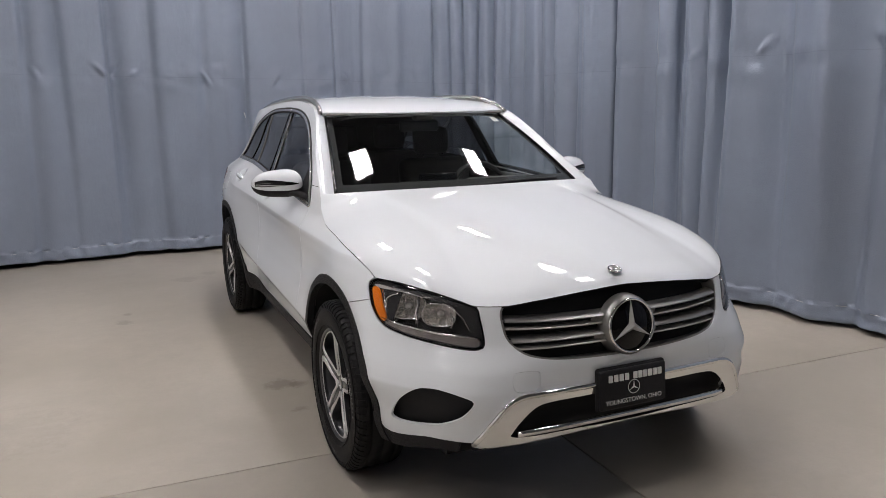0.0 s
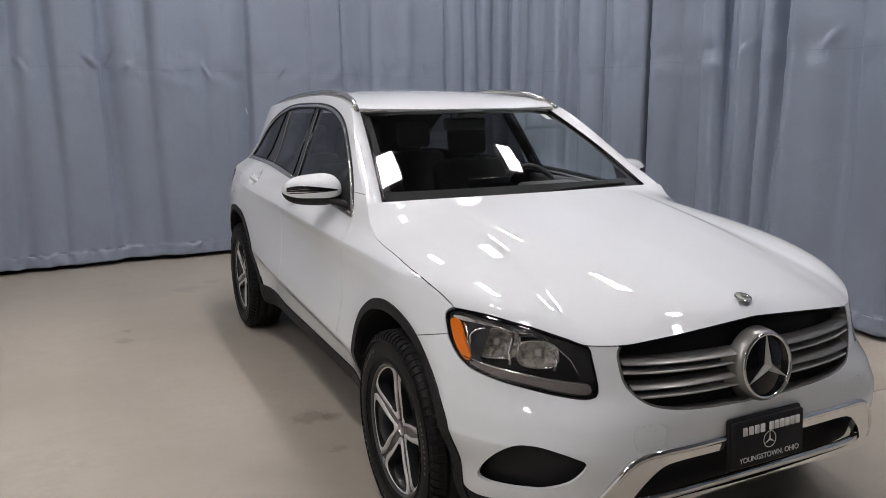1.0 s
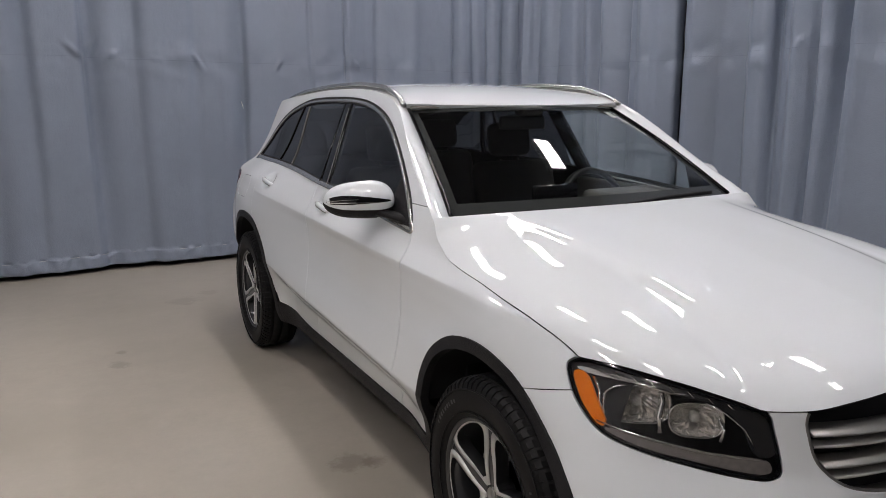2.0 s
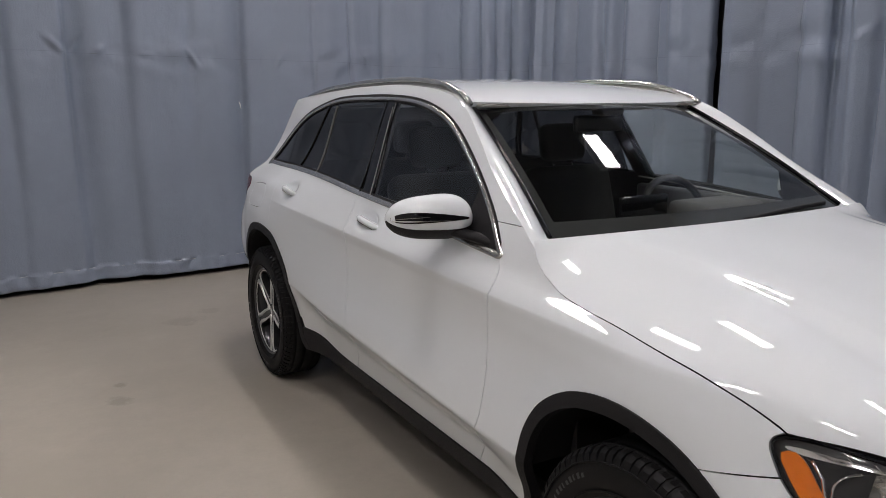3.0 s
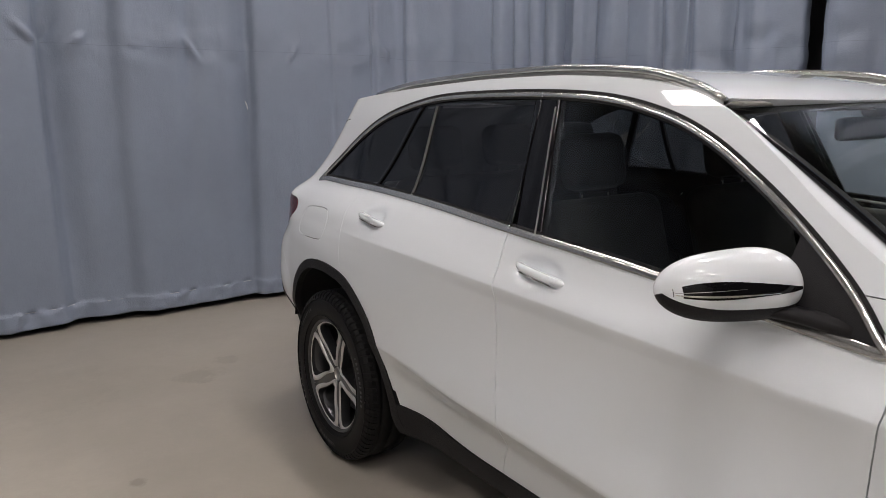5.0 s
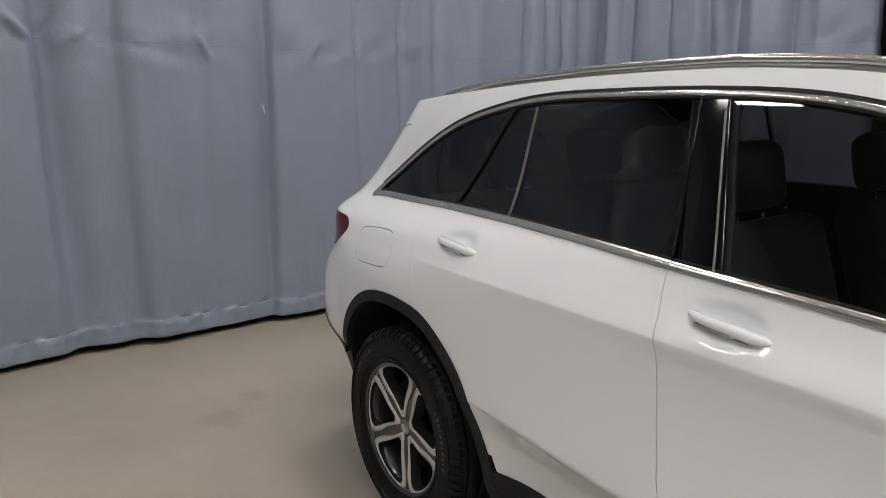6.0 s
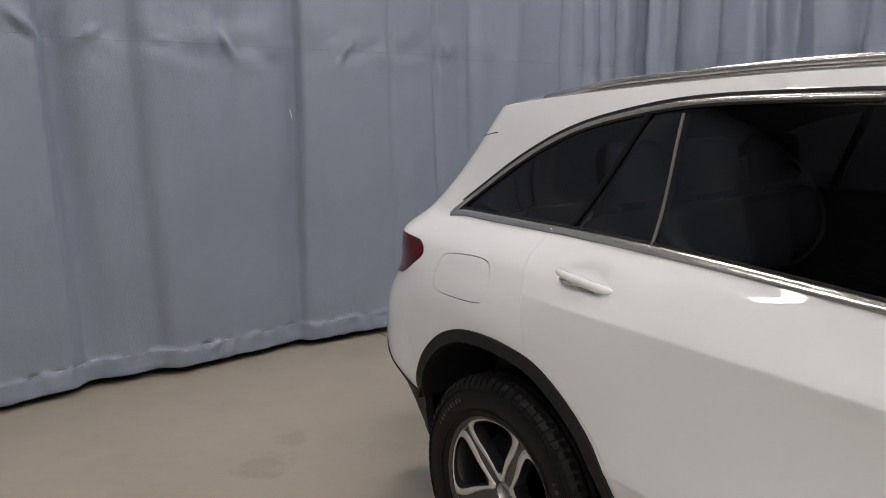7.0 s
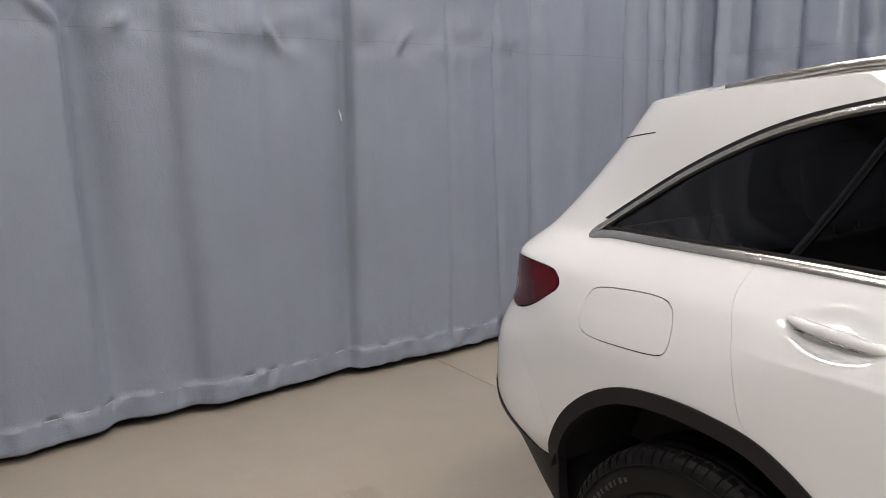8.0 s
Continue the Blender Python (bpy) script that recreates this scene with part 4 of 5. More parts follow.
# roof rails
for m in CAR_MIRROR:
    ys = np.linspace(1.235, 3.06, 60)
    path = []
    for y in ys:
        k = (y - ys[0]) / (ys[-1] - ys[0])
        z = float(top_edge(y))
        rise = 0.020 * min(1, (k / 0.14) ** 0.7, ((1 - k) / 0.16) ** 0.8)
        path.append((m * (side_at(y, z) - 0.030), y, z + 0.002 + rise))
    v, f = tube(path, 0.0135, 10, 0.85)
    rail = part("roof_rail", mesh_of("roof_rail", v, f, TRIM), car, "satin metal roof rail")
    low = [(x, y, z - 0.018) for x, y, z in path[2:-2]]
    v, f = tube(low, 0.009, 8, 1.2)
    part("rail_base", mesh_of("rail_base", v, f, SILVER), rail)

# wheel arch liners, floor pan
for m in CAR_MIRROR:
    for y0, loop in zip(WHEEL_Y, ARCH_LOOPS):
        c = np.array((y0, 0.367))
        prof = [c + (p - c) * (1 - 0.03 / np.linalg.norm(p - c)) for p in loop if p[1] > (0.38 if p[0] < y0 + 0.3 else 0.52)]
        v, f = sheet([[(m * a, y, z) for y, z in prof] for a in (0.885, 0.75, 0.55)], flip=m < 0)
        v2 = [(m * 0.55, y, z) for y, z in prof]
        v, f = merged([(v, f), (v2, [tuple(range(len(v2)))])])
        part("wheel_arch_liner", mesh_of("wheel_arch_liner", v, f, BLACK), car)
v, f = merged([box(-0.66, 0.66, -0.60, -0.47, 0.25, 0.60), box(-0.545, 0.545, -0.60, 3.72, 0.24, 0.34), box(-0.74, 0.74, 0.50, 2.37, 0.26, 0.37), box(-0.70, 0.70, 3.38, 3.52, 0.30, 0.62), box(-0.75, 0.75, 0.40, 0.44, 0.34, 1.02)])
part("floor_pan", mesh_of("floor_pan", v, f, BLACK, smooth=False), car)


# ---- wheels ----
def make_wheel(m, y0, phase):
    """A wheel with five pairs of spokes: rim > tyre, spokes, cap, disc. Built facing -x, mirrored by m."""
    R, RIM = 0.366, 0.241
    ang = np.linspace(0, 2 * math.pi, 144, endpoint=False)
    prof = [(-0.060, 0.222), (-0.098, 0.232), (-0.106, RIM), (-0.100, RIM + 0.006), (-0.094, RIM - 0.006), (-0.060, 0.218), (0.10, 0.21), (0.11, 0.235)]
    rows = [[(m * (0.815 - x), y0 + r * math.cos(a), 0.367 + r * math.sin(a)) for a in ang] for x, r in prof]
    v, f = sheet(rows, closed_u=True, flip=m < 0)
    wheel = part("wheel", mesh_of("wheel", v, f, RIMDARK), car, "five twin-spoke alloy wheel, machined face")
    tp = [(-0.098, RIM), (-0.110, 0.252), (-0.118, 0.285), (-0.116, 0.320), (-0.108, 0.345), (-0.094, 0.360), (-0.078, 0.3655)]
    tread = []
    for x in (-0.055, 0.0, 0.055):
        tread += [(x - 0.024, R), (x - 0.003, R), (x, R - 0.008), (x + 0.003, R)]
    tp += tread + [(0.078, 0.3655), (0.094, 0.360), (0.116, 0.320), (0.112, 0.250), (0.10, RIM)]
    rows = []
    for k, (x, r) in enumerate(tp):
        rows.append([(m * (0.815 - x), y0 + rr * math.cos(a), 0.367 + rr * math.sin(a)) for i, a in enumerate(ang) for rr in [r - (0.0032 if 0.34 < r < R and i % 2 == 0 else 0.002 if r == R and (i + 2 * (k % 8 > 3)) % 4 == 0 else 0)]])
    v, f = sheet(rows, closed_u=True, flip=m < 0)
    part("tyre", mesh_of("tyre", v, f, RUBBER), wheel, "black rubber tyre")
    # lugs round the outer shoulder
    def on_tyre(x, r, a):
        return (m * (0.815 + x), y0 + r * math.cos(a), 0.367 + r * math.sin(a))

    pieces = []
    for k in range(76):
        a0, wide = 2 * math.pi * k / 76, 2 * math.pi / 76 * (0.60 if k % 3 else 0.70)
        g = [[on_tyre(x, r, a0 + wide * q + slant) for q in (0.0, 0.0, 0.1, 0.9, 1.0, 1.0)] for x, r, slant in ((0.1145, 0.3335, 0.0), (0.1085, 0.352, 0.004), (0.0945, 0.3632, 0.010), (0.072, 0.3665, 0.022))]
        for row in g:
            for i in (0, 5):
                p = Vector(row[i])
                hub = Vector((m * 0.80, y0, 0.367))
                row[i] = tuple(p + (hub - p).normalized() * 0.007)
        pieces.append(sheet(g, flip=m < 0))
    lugs = merged(pieces)
    part("tread", mesh_of("tread", *lugs, RUBBER, smooth=False), wheel, "shoulder tread blocks")
    # raised sidewall lettering, its glint put into a lighter grey rubber
    for start, count in ((0.5, 9), (2.6, 11), (4.6, 8)):
        pieces = []
        for k in range(count):
            a0 = start + 0.062 * k
            tall = 0.012 if k % 4 else 0.009
            g = [[on_tyre(x, r, a0 + q) for q in (0.0, 0.036 if k % 3 else 0.022)] for x, r in ((0.1172, 0.297), (0.1192, 0.298), (0.1190, 0.298 + tall), (0.1166, 0.299 + tall))]
            pieces.append(sheet(g, flip=m > 0))
        part("sidewall_lettering", mesh_of("sidewall_lettering", *merged(pieces), LETTERING, smooth=False), wheel, "raised lettering on the sidewall, its glint painted grey")
    # sidewall ridge rings
    for rr in (0.262, 0.333):
        ring = [(m * (0.815 + 0.1165), y0 + rr * math.cos(a), 0.367 + rr * math.sin(a)) for a in np.linspace(0, 2 * math.pi, 60)]
        v, f = tube(ring, 0.0025, 5)
        part("sidewall_ridge", mesh_of("sidewall_ridge", v, f, RUBBER), wheel)
    # five openings, each with a machined band round it; dark channels between
    def at(r, a, x):
        return (m * (0.815 + x), y0 - r * math.cos(a), 0.367 + r * math.sin(a))

    def dish(r):
        return 0.096 - 0.022 * (1 - min(1, r / 0.235)) ** 1.5

    def opening(grow):
        """A rounded wedge between the hub and the rim, in polar coordinates."""
        pts = []
        corner = [(0.064 - grow * 1.1, 0.0), (0.072 - grow, 0.22 + grow * 3), (0.14, 0.400 + grow * 5.4), (0.196, 0.470 + grow * 4.4), (0.221 + grow * 0.6, 0.41 + grow * 4.2), (0.227 + grow * 0.6, 0.24), (0.2275 + grow * 0.6, 0.0)]
        full = corner + [(r, -a) for r, a in corner[-2:0:-1]]
        return smooth_loop(full, 6)

    inner_loop, outer_loop = opening(0.0), opening(0.024)
    for s in range(5):
        a0 = math.radians(phase + 72 * s)
        g = [[at(r, a0 + a, dish(r) - deep) for r, a in loop] for loop, deep in ((inner_loop, 0.045), (inner_loop, 0.002), (inner_loop * 0.98 + outer_loop * 0.02, 0.0), (outer_loop, 0.0), (outer_loop, 0.006))]
        v, f = sheet(g[1:], closed_u=True, flip=m < 0)
        part("spoke_band", mesh_of("spoke_band", v, f, RIMFACE), wheel, "machined silver band round a wheel opening")
        v, f = sheet(g[:2], closed_u=True, flip=m < 0)
        part("opening_wall", mesh_of("opening_wall", v, f, RIMDARK), wheel)
        c0 = a0 + math.radians(36)
        g = [[at(r, c0 + sg * (0.014 / r + 0.16 * max(0.0, 1 - r / 0.10) + 0.03), dish(r) - 0.0065) for r in np.linspace(0.035, 0.232, 14)] for sg in (-1, -0.4, 0.4, 1)]
        v, f = sheet(g, flip=m > 0)
        part("spoke_channel", mesh_of("spoke_channel", v, f, RIMDARK), wheel, "dark grey spoke channel")
    for name, r0, x0, x1, mat in (("centre_cap", 0.032, 0.066, 0.0765, SATIN), ("hub", 0.056, 0.02, 0.067, RIMDARK), ("brake_disc", 0.170, -0.01, 0.015, STEEL)):
        rows = [[(m * (0.815 + x), y0 + rr * math.cos(a), 0.367 + rr * math.sin(a)) for a in np.linspace(0, 2 * math.pi, 40, endpoint=False)] for x, rr in ((x0, r0), (x1 - 0.004, r0), (x1, r0 * 0.9))]
        v, f = sheet(rows, closed_u=True, flip=m > 0)
        f = f + [tuple(range(80, 120))[:: -1 if m < 0 else 1]]
        part(name, mesh_of(name, v, f, mat), wheel)
    rows = [[(m * (0.815 + 0.088), y0 + rr * math.cos(a), 0.367 + rr * math.sin(a)) for a in ang] for rr in (0.226, 0.239)]
    rows[0] = [(p[0] + m * 0.006, p[1], p[2]) for p in rows[0]]
    v, f = sheet(rows, closed_u=True, flip=m < 0)
    part("rim_edge", mesh_of("rim_edge", v, f, RIMFACE), wheel, "machined silver rim edge")
    return wheel


for m in CAR_MIRROR:
    for y0 in (0.0, 2.873):
        make_wheel(m, y0, 51 if y0 < 1 else 27)


# ---- mirrors, handles, lamps ----
def door_mirror(m):
    def cap_point(u, w, grow=1.0):
        """A rounded shell, longer outwards: u round the long axis, w along it."""
        a = 0.800 + 0.246 * w
        k = (1 - abs(2 * w - 1) ** 3.2) ** 0.5
        h = 0.080 * k * (1.08 - 0.26 * w) * grow
        d = 0.072 * k * grow
        zc = 1.157 - 0.010 * w
        yc = 0.905 + 0.115 * w
        cy, sz = math.cos(u), math.sin(u)
        return (m * a, yc + (d if cy > 0 else d * 1.05) * cy, zc + h * sz * (1.0 if sz > 0 else 0.9))
    ws = (1 - np.cos(np.linspace(0, math.pi, 26))) / 2
    low = math.radians(-24)
    cut = np.linspace(low, math.pi - low, 40)
    v, f = sheet([[cap_point(u, w) for u in cut] for w in ws], flip=m < 0)
    mirror = part("door_mirror", mesh_of("door_mirror", v, f, PAINT), car, "white door mirror with chrome strip")
    cut = np.linspace(math.pi - low, 2 * math.pi + low, 24)
    v, f = sheet([[cap_point(u, w, 0.985) for u in cut] for w in ws], flip=m < 0)
    part("mirror_underside", mesh_of("mirror_underside", v, f, CLAD), mirror, "black lower mirror housing")
    for lo, hi, mat, name, w0, w1, gr in ((-6, 34, PIANO, "indicator", 0.12, 0.985, 1.012), (0, 5, CHROME, "chrome_strip", 0.35, 0.98, 1.022), (11, 13, SATIN, "chrome_strip", 0.6, 0.98, 1.022)):
        g = []
        for w in np.linspace(w0, w1, 24):
            k = (w - w0) / (w1 - w0)
            mid = lo + (hi - lo) * (0.25 + 0.25 * k)
            half = (hi - lo) / 2 * (0.12 + 0.88 * k)
            g.append([cap_point(math.pi - math.radians(mid + half * s), w, gr) for s in np.linspace(-1, 1, 6)])
        v, f = sheet(g, flip=m > 0)
        part(name, mesh_of(name, v, f, mat), mirror)
    # arm
    path = [(m * 0.785, 0.78, 1.088), (m * 0.80, 0.815, 1.094), (m * 0.83, 0.86, 1.104), (m * 0.87, 0.92, 1.116)]
    v, f = tube(path, [0.034, 0.030, 0.027, 0.03], 12, 0.6)
    part("mirror_arm", mesh_of("mirror_arm", v, f, CLAD), mirror, "black mirror arm")
    return mirror


def door_handle(m, y0, z0, name_parent):
    """A pull bar along the door, over a dished recess."""
    ys = np.linspace(-0.105, 0.105, 22)
    rows = []
    for y in ys:
        k = 1 - abs(y / 0.105) ** 4
        base = float(flank(np.array(y0 + y), z0))
        out = base + 0.002 + 0.020 * k
        h = 0.005 + 0.0065 * k
        z = z0 + 0.012 * (y / 0.105)
        rows.append([(m * (out + dx), y0 + y, z + dz) for dx, dz in ((-0.022, h), (-0.006, h), (0, h * 0.4), (0, -h * 0.5), (-0.006, -h), (-0.024, -h))])
    v, f = sheet(rows, closed_u=True, flip=m > 0)
    h = part("door_handle", mesh_of("door_handle", v, f, PAINT), name_parent, "white pull handle")
    rows = [[(m * (float(flank(np.array(y0 + y), z0)) + 0.016 * (1 - abs(y / 0.105) ** 4) + dx), y0 + y, z0 + 0.012 * (y / 0.105) + dz) for y in np.linspace(-0.09, 0.09, 16)] for dx, dz in ((0.004, -0.0125), (-0.004, -0.0165), (-0.02, -0.0165))]
    v, f = sheet(rows, flip=m < 0)
    part("grip_underside", mesh_of("grip_underside", v, f, SATIN), h)
    return h


for m, suffix in ((1, ""), (-1, ".001")):
    door_mirror(m)
    door_handle(m, *HANDLES[0], bpy.data.objects["front_door" + suffix])
    door_handle(m, *HANDLES[1], bpy.data.objects["rear_door" + suffix])


def headlight(m):
    """Housing bowl, reflectors, bars and indicator under a clear lens."""
    ob = panel("headlight", clip(SHELL, front_of(0.1), wz(LAMP_LOOP, -0.006)), LAMPMASK, car, m, -0.115, 0, "clear halogen headlight with amber indicator")
    panel("lens", lamp_glass, CLEAR, ob, m, 0.001, 0, "clear plastic lens")
    amber = smooth_loop([(1.372, 0.856), (1.325, 0.862), (1.270, 0.80), (1.238, 0.766), (1.262, 0.753), (1.322, 0.788), (1.357, 0.825)], 5)
    panel("indicator", clip(SHELL, front_of(0.1), wz(amber, 0.0)), AMBER, ob, m, -0.008, 0.03, "amber side indicator")
    lowbar = smooth_loop([(1.27, 0.757), (1.10, 0.742), (0.90, 0.727), (0.72, 0.722), (0.695, 0.710), (0.71, 0.695), (0.80, 0.697), (0.95, 0.708), (1.12, 0.723), (1.25, 0.747)], 5)
    panel("daylight_bar", clip(SHELL, front_of(0.1), wz(lowbar, 0.0)), LAMPBAR, ob, m, -0.012, 0.03, "grey ribbed light bar")
    brow = smooth_loop([(1.40, 0.866), (1.34, 0.886), (1.22, 0.887), (1.0, 0.870), (0.82, 0.842), (0.73, 0.824), (0.70, 0.78), (0.69, 0.735), (0.75, 0.735), (0.79, 0.79), (0.86, 0.832), (1.0, 0.854), (1.2, 0.868), (1.33, 0.862)], 5)
    panel("lamp_mask", clip(SHELL, front_of(0.1), wz(brow, 0.0)), LAMPMASK, ob, m, -0.014, 0.02, "black lamp mask")
    topbar = smooth_loop([(1.36, 0.876), (1.22, 0.880), (1.0, 0.864), (0.85, 0.845), (0.85, 0.838), (1.0, 0.852), (1.2, 0.862), (1.36, 0.858)], 5)
    panel("upper_bar", clip(SHELL, front_of(0.1), wz(topbar, 0.004)), REFLECTOR, ob, m, -0.012, 0.02)
    line = []
    for w, z in ((1.27, 0.760), (1.18, 0.752), (1.10, 0.745), (1.0, 0.737), (0.90, 0.730), (0.80, 0.727), (0.72, 0.725)):
        o = outline(z, 500)
        o = o[o[:, 1] < 0.3]
        ww = o[:, 0] + o[:, 1] + 0.83
        line.append((m * (float(np.interp(w, ww, o[:, 0])) - 0.006), float(np.interp(w, ww, o[:, 1])) + 0.006, z))
    v, f = tube(line, 0.0022, 5)
    part("lamp_line", mesh_of("lamp_line", v, f, CHROME), ob)
    for pts, deep, r in ((((0.915, 0.842), (0.85, 0.822), (0.79, 0.79), (0.755, 0.750)), 0.008, 0.0018), (((1.055, 0.752), (1.06, 0.79), (1.05, 0.825), (1.06, 0.852)), 0.03, 0.006),
                         (((1.245, 0.775), (1.262, 0.80), (1.265, 0.825), (1.29, 0.852)), 0.022, 0.005), (((0.86, 0.748), (0.85, 0.775), (0.87, 0.80)), 0.03, 0.004), (((1.23, 0.862), (1.12, 0.860), (1.02, 0.850)), 0.018, 0.004)):
        line = []
        for w, z in pts:
            o = outline(z, 500)
            o = o[o[:, 1] < 0.3]
            ww = o[:, 0] + o[:, 1] + 0.83
            line.append((m * (float(np.interp(w, ww, o[:, 0])) - 0.7 * deep), float(np.interp(w, ww, o[:, 1])) + 0.7 * deep, z))
        v, f = tube(line, r, 6)
        part("lamp_fin", mesh_of("lamp_fin", v, f, CHROME), ob)
    for k in range(7):
        line = []
        for dw, dz in ((0.020, 0.004), (0.0, -0.006)):
            w = 1.20 - 0.062 * k + dw
            z = float(np.interp(w, (0.72, 0.812, 1.003, 1.227), (0.826, 0.842, 0.868, 0.882))) - 0.006 + dz
            o = outline(z, 500)
            o = o[o[:, 1] < 0.3]
            ww = o[:, 0] + o[:, 1] + 0.83
            line.append((m * (float(np.interp(w, ww, o[:, 0])) - 0.006), float(np.interp(w, ww, o[:, 1])) + 0.006, z))
        part("brow_fin", mesh_of("brow_fin", *tube(np.linspace(line[0], line[1], 3), 0.0013, 5), CHROME), ob)
    rng = random.Random(7)
    for w, z, wide, tall, count in ((1.132, 0.804, 0.080, 0.046, 30), (0.935, 0.786, 0.062, 0.041, 24)):
        o = outline(z, 500)
        o = o[o[:, 1] < 0.3]
        ww = o[:, 0] + o[:, 1] + 0.83
        a, y = float(np.interp(w, ww, o[:, 0])), float(np.interp(w, ww, o[:, 1]))
        bm = bmesh.new()
        prof = [(1.0, 0.0), (0.95, 0.006), (0.84, 0.018), (0.68, 0.032), (0.50, 0.044), (0.30, 0.054), (0.20, 0.056)]
        rows = []
        for j, (p, d) in enumerate(prof):
            row = []
            for i in range(count):
                t = 2 * math.pi * (i + 0.5 * (j % 2)) / count
                e = lambda c: math.copysign(abs(c) ** 0.7, c)
                row.append(bm.verts.new((wide * p * e(math.cos(t)), d + (rng.uniform(-0.0045, 0.0045) if 0 < j < 6 else 0), tall * p * e(math.sin(t)))))
            rows.append(row)
        for p, q in zip(rows, rows[1:]):
            for i in range(count):
                bm.faces.new((p[i], p[(i + 1) % count], q[(i + 1) % count], q[i]))
        bm.faces.new(rows[-1])
        turn = pose(m * (a - 0.030), y + 0.034, z, -6, 0, m * 38)
        for q in bm.faces:
            q.smooth = False
        placed(part("reflector", bm, ob, "faceted chrome bowl reflector", REFLECTOR), turn)
        rim = [Vector((wide * 1.01 * math.copysign(abs(math.cos(t)) ** 0.7, math.cos(t)), -0.001, tall * 1.02 * math.copysign(abs(math.sin(t)) ** 0.7, math.sin(t)))) for t in np.linspace(0, 2 * math.pi, 61)]
        placed(part("reflector_ring", mesh_of("reflector_ring", *tube(rim, 0.0028, 6), CHROME), ob), turn)
        cap = soft_box(-0.013, 0.013, 0.012, 0.052, -0.013, 0.013, 0.011, 3)
        placed(part("bulb_shield", cap, ob, "", SATIN), turn)
    return ob


for m in CAR_MIRROR:
    headlight(m)


# ---- interior ----
def seat(x, y, wide, name, label, head_xs=(0.0,)):
    s = part(name, soft_box(x - wide / 2, x + wide / 2, y - 0.26, y + 0.26, 0.46, 0.66, 0.06, 3), car, label, SEAT)
    back = placed(part("backrest", soft_box(-wide / 2, wide / 2, -0.07, 0.07, 0.0, 0.62, 0.06, 3), s, "", SEAT), pose(x, y + 0.26, 0.60, -16))
    for h in head_xs:
        hd = placed(part("headrest", soft_box(-0.13, 0.13, -0.05, 0.05, 0.0, 0.19, 0.045, 3), s, "", SEAT), pose(x + h, y + 0.44, 1.22, -10))
        for dx in (-0.06, 0.06):
            v, f = tube([(x + h + dx, y + 0.43, 1.14), (x + h + dx, y + 0.45, 1.24)], 0.006, 6)
            part("headrest_post", mesh_of("headrest_post", v, f, CHROME), s)
    return s


seat(-0.37, 1.45, 0.52, "front_seat", "dark upholstered front seat")
seat(0.37, 1.45, 0.52, "front_seat", "dark upholstered front seat")
seat(0.0, 2.38, 1.25, "rear_bench", "dark upholstered rear bench", (-0.40, 0.0, 0.40))
bm = soft_box(-0.72, 0.72, 0.62, 1.02, 0.80, 1.075, 0.06, 3)
dash = part("dashboard", bm, car, "dark dashboard", DASH)
part("instrument_hood", soft_box(0.20, 0.54, 0.80, 1.02, 1.05, 1.13, 0.03, 3), dash, "", DASH)
part("display_screen", soft_box(-0.12, 0.12, 0.93, 0.95, 1.06, 1.17, 0.008, 2), dash, "", PIANO)
ring = [(0.37 + 0.185 * math.cos(a), 1.12 + 0.06 * math.sin(a), 1.02 + 0.175 * math.sin(a)) for a in np.linspace(0, 2 * math.pi, 41)]
v, f = tube(ring, 0.016, 8)
wheel_ob = part("steering_wheel", mesh_of("steering_wheel", v, f, CABINBLACK), dash, "black steering wheel")
for x0, x1, z0, z1 in ((0.20, 0.54, 1.0, 1.04), (0.35, 0.39, 0.86, 1.02)):
    part("wheel_spoke", soft_box(x0, x1, 1.10, 1.125, z0, z1, 0.01, 2), wheel_ob, "", CABINBLACK)
part("rear_view_mirror", soft_box(-0.125, 0.125, 1.20, 1.23, 1.40, 1.465, 0.015, 3), windshield, "dark interior mirror", CABINBLACK)
part("sensor_housing", soft_box(-0.06, 0.06, 1.12, 1.20, 1.465, 1.51, 0.02, 3), windshield, "", DASH)
for m in CAR_MIRROR:
    part("door_lining", soft_box(min(m * 0.74, m * 0.79), max(m * 0.74, m * 0.79), 0.75, 1.75, 0.50, 1.10, 0.02, 2), car, "dark door lining", DASH)
    sill_line = [(m * (float(flank(np.array(y), float(belt(y)))) - 0.05), y, float(belt(y)) + 0.004) for y in np.linspace(0.95, 1.74, 12)]
    part("inner_sill_strip", mesh_of("inner_sill_strip", *tube(sill_line, 0.005, 6), SATIN), car, "silver strip along the door lining")
    part("sun_visor", soft_box(m * 0.36 - 0.20, m * 0.36 + 0.20, 1.21, 1.37, 1.500, 1.512, 0.005, 2), car, "pale grey sun visor", LINING)
part("window_sticker", mesh_of("window_sticker", [windscreen(u, v, -0.003) for u, v in ((0.80, 0.86), (0.88, 0.86), (0.88, 0.94), (0.80, 0.94))], [(0, 1, 2, 3)], WHITEMARK), windshield, "small white sticker")


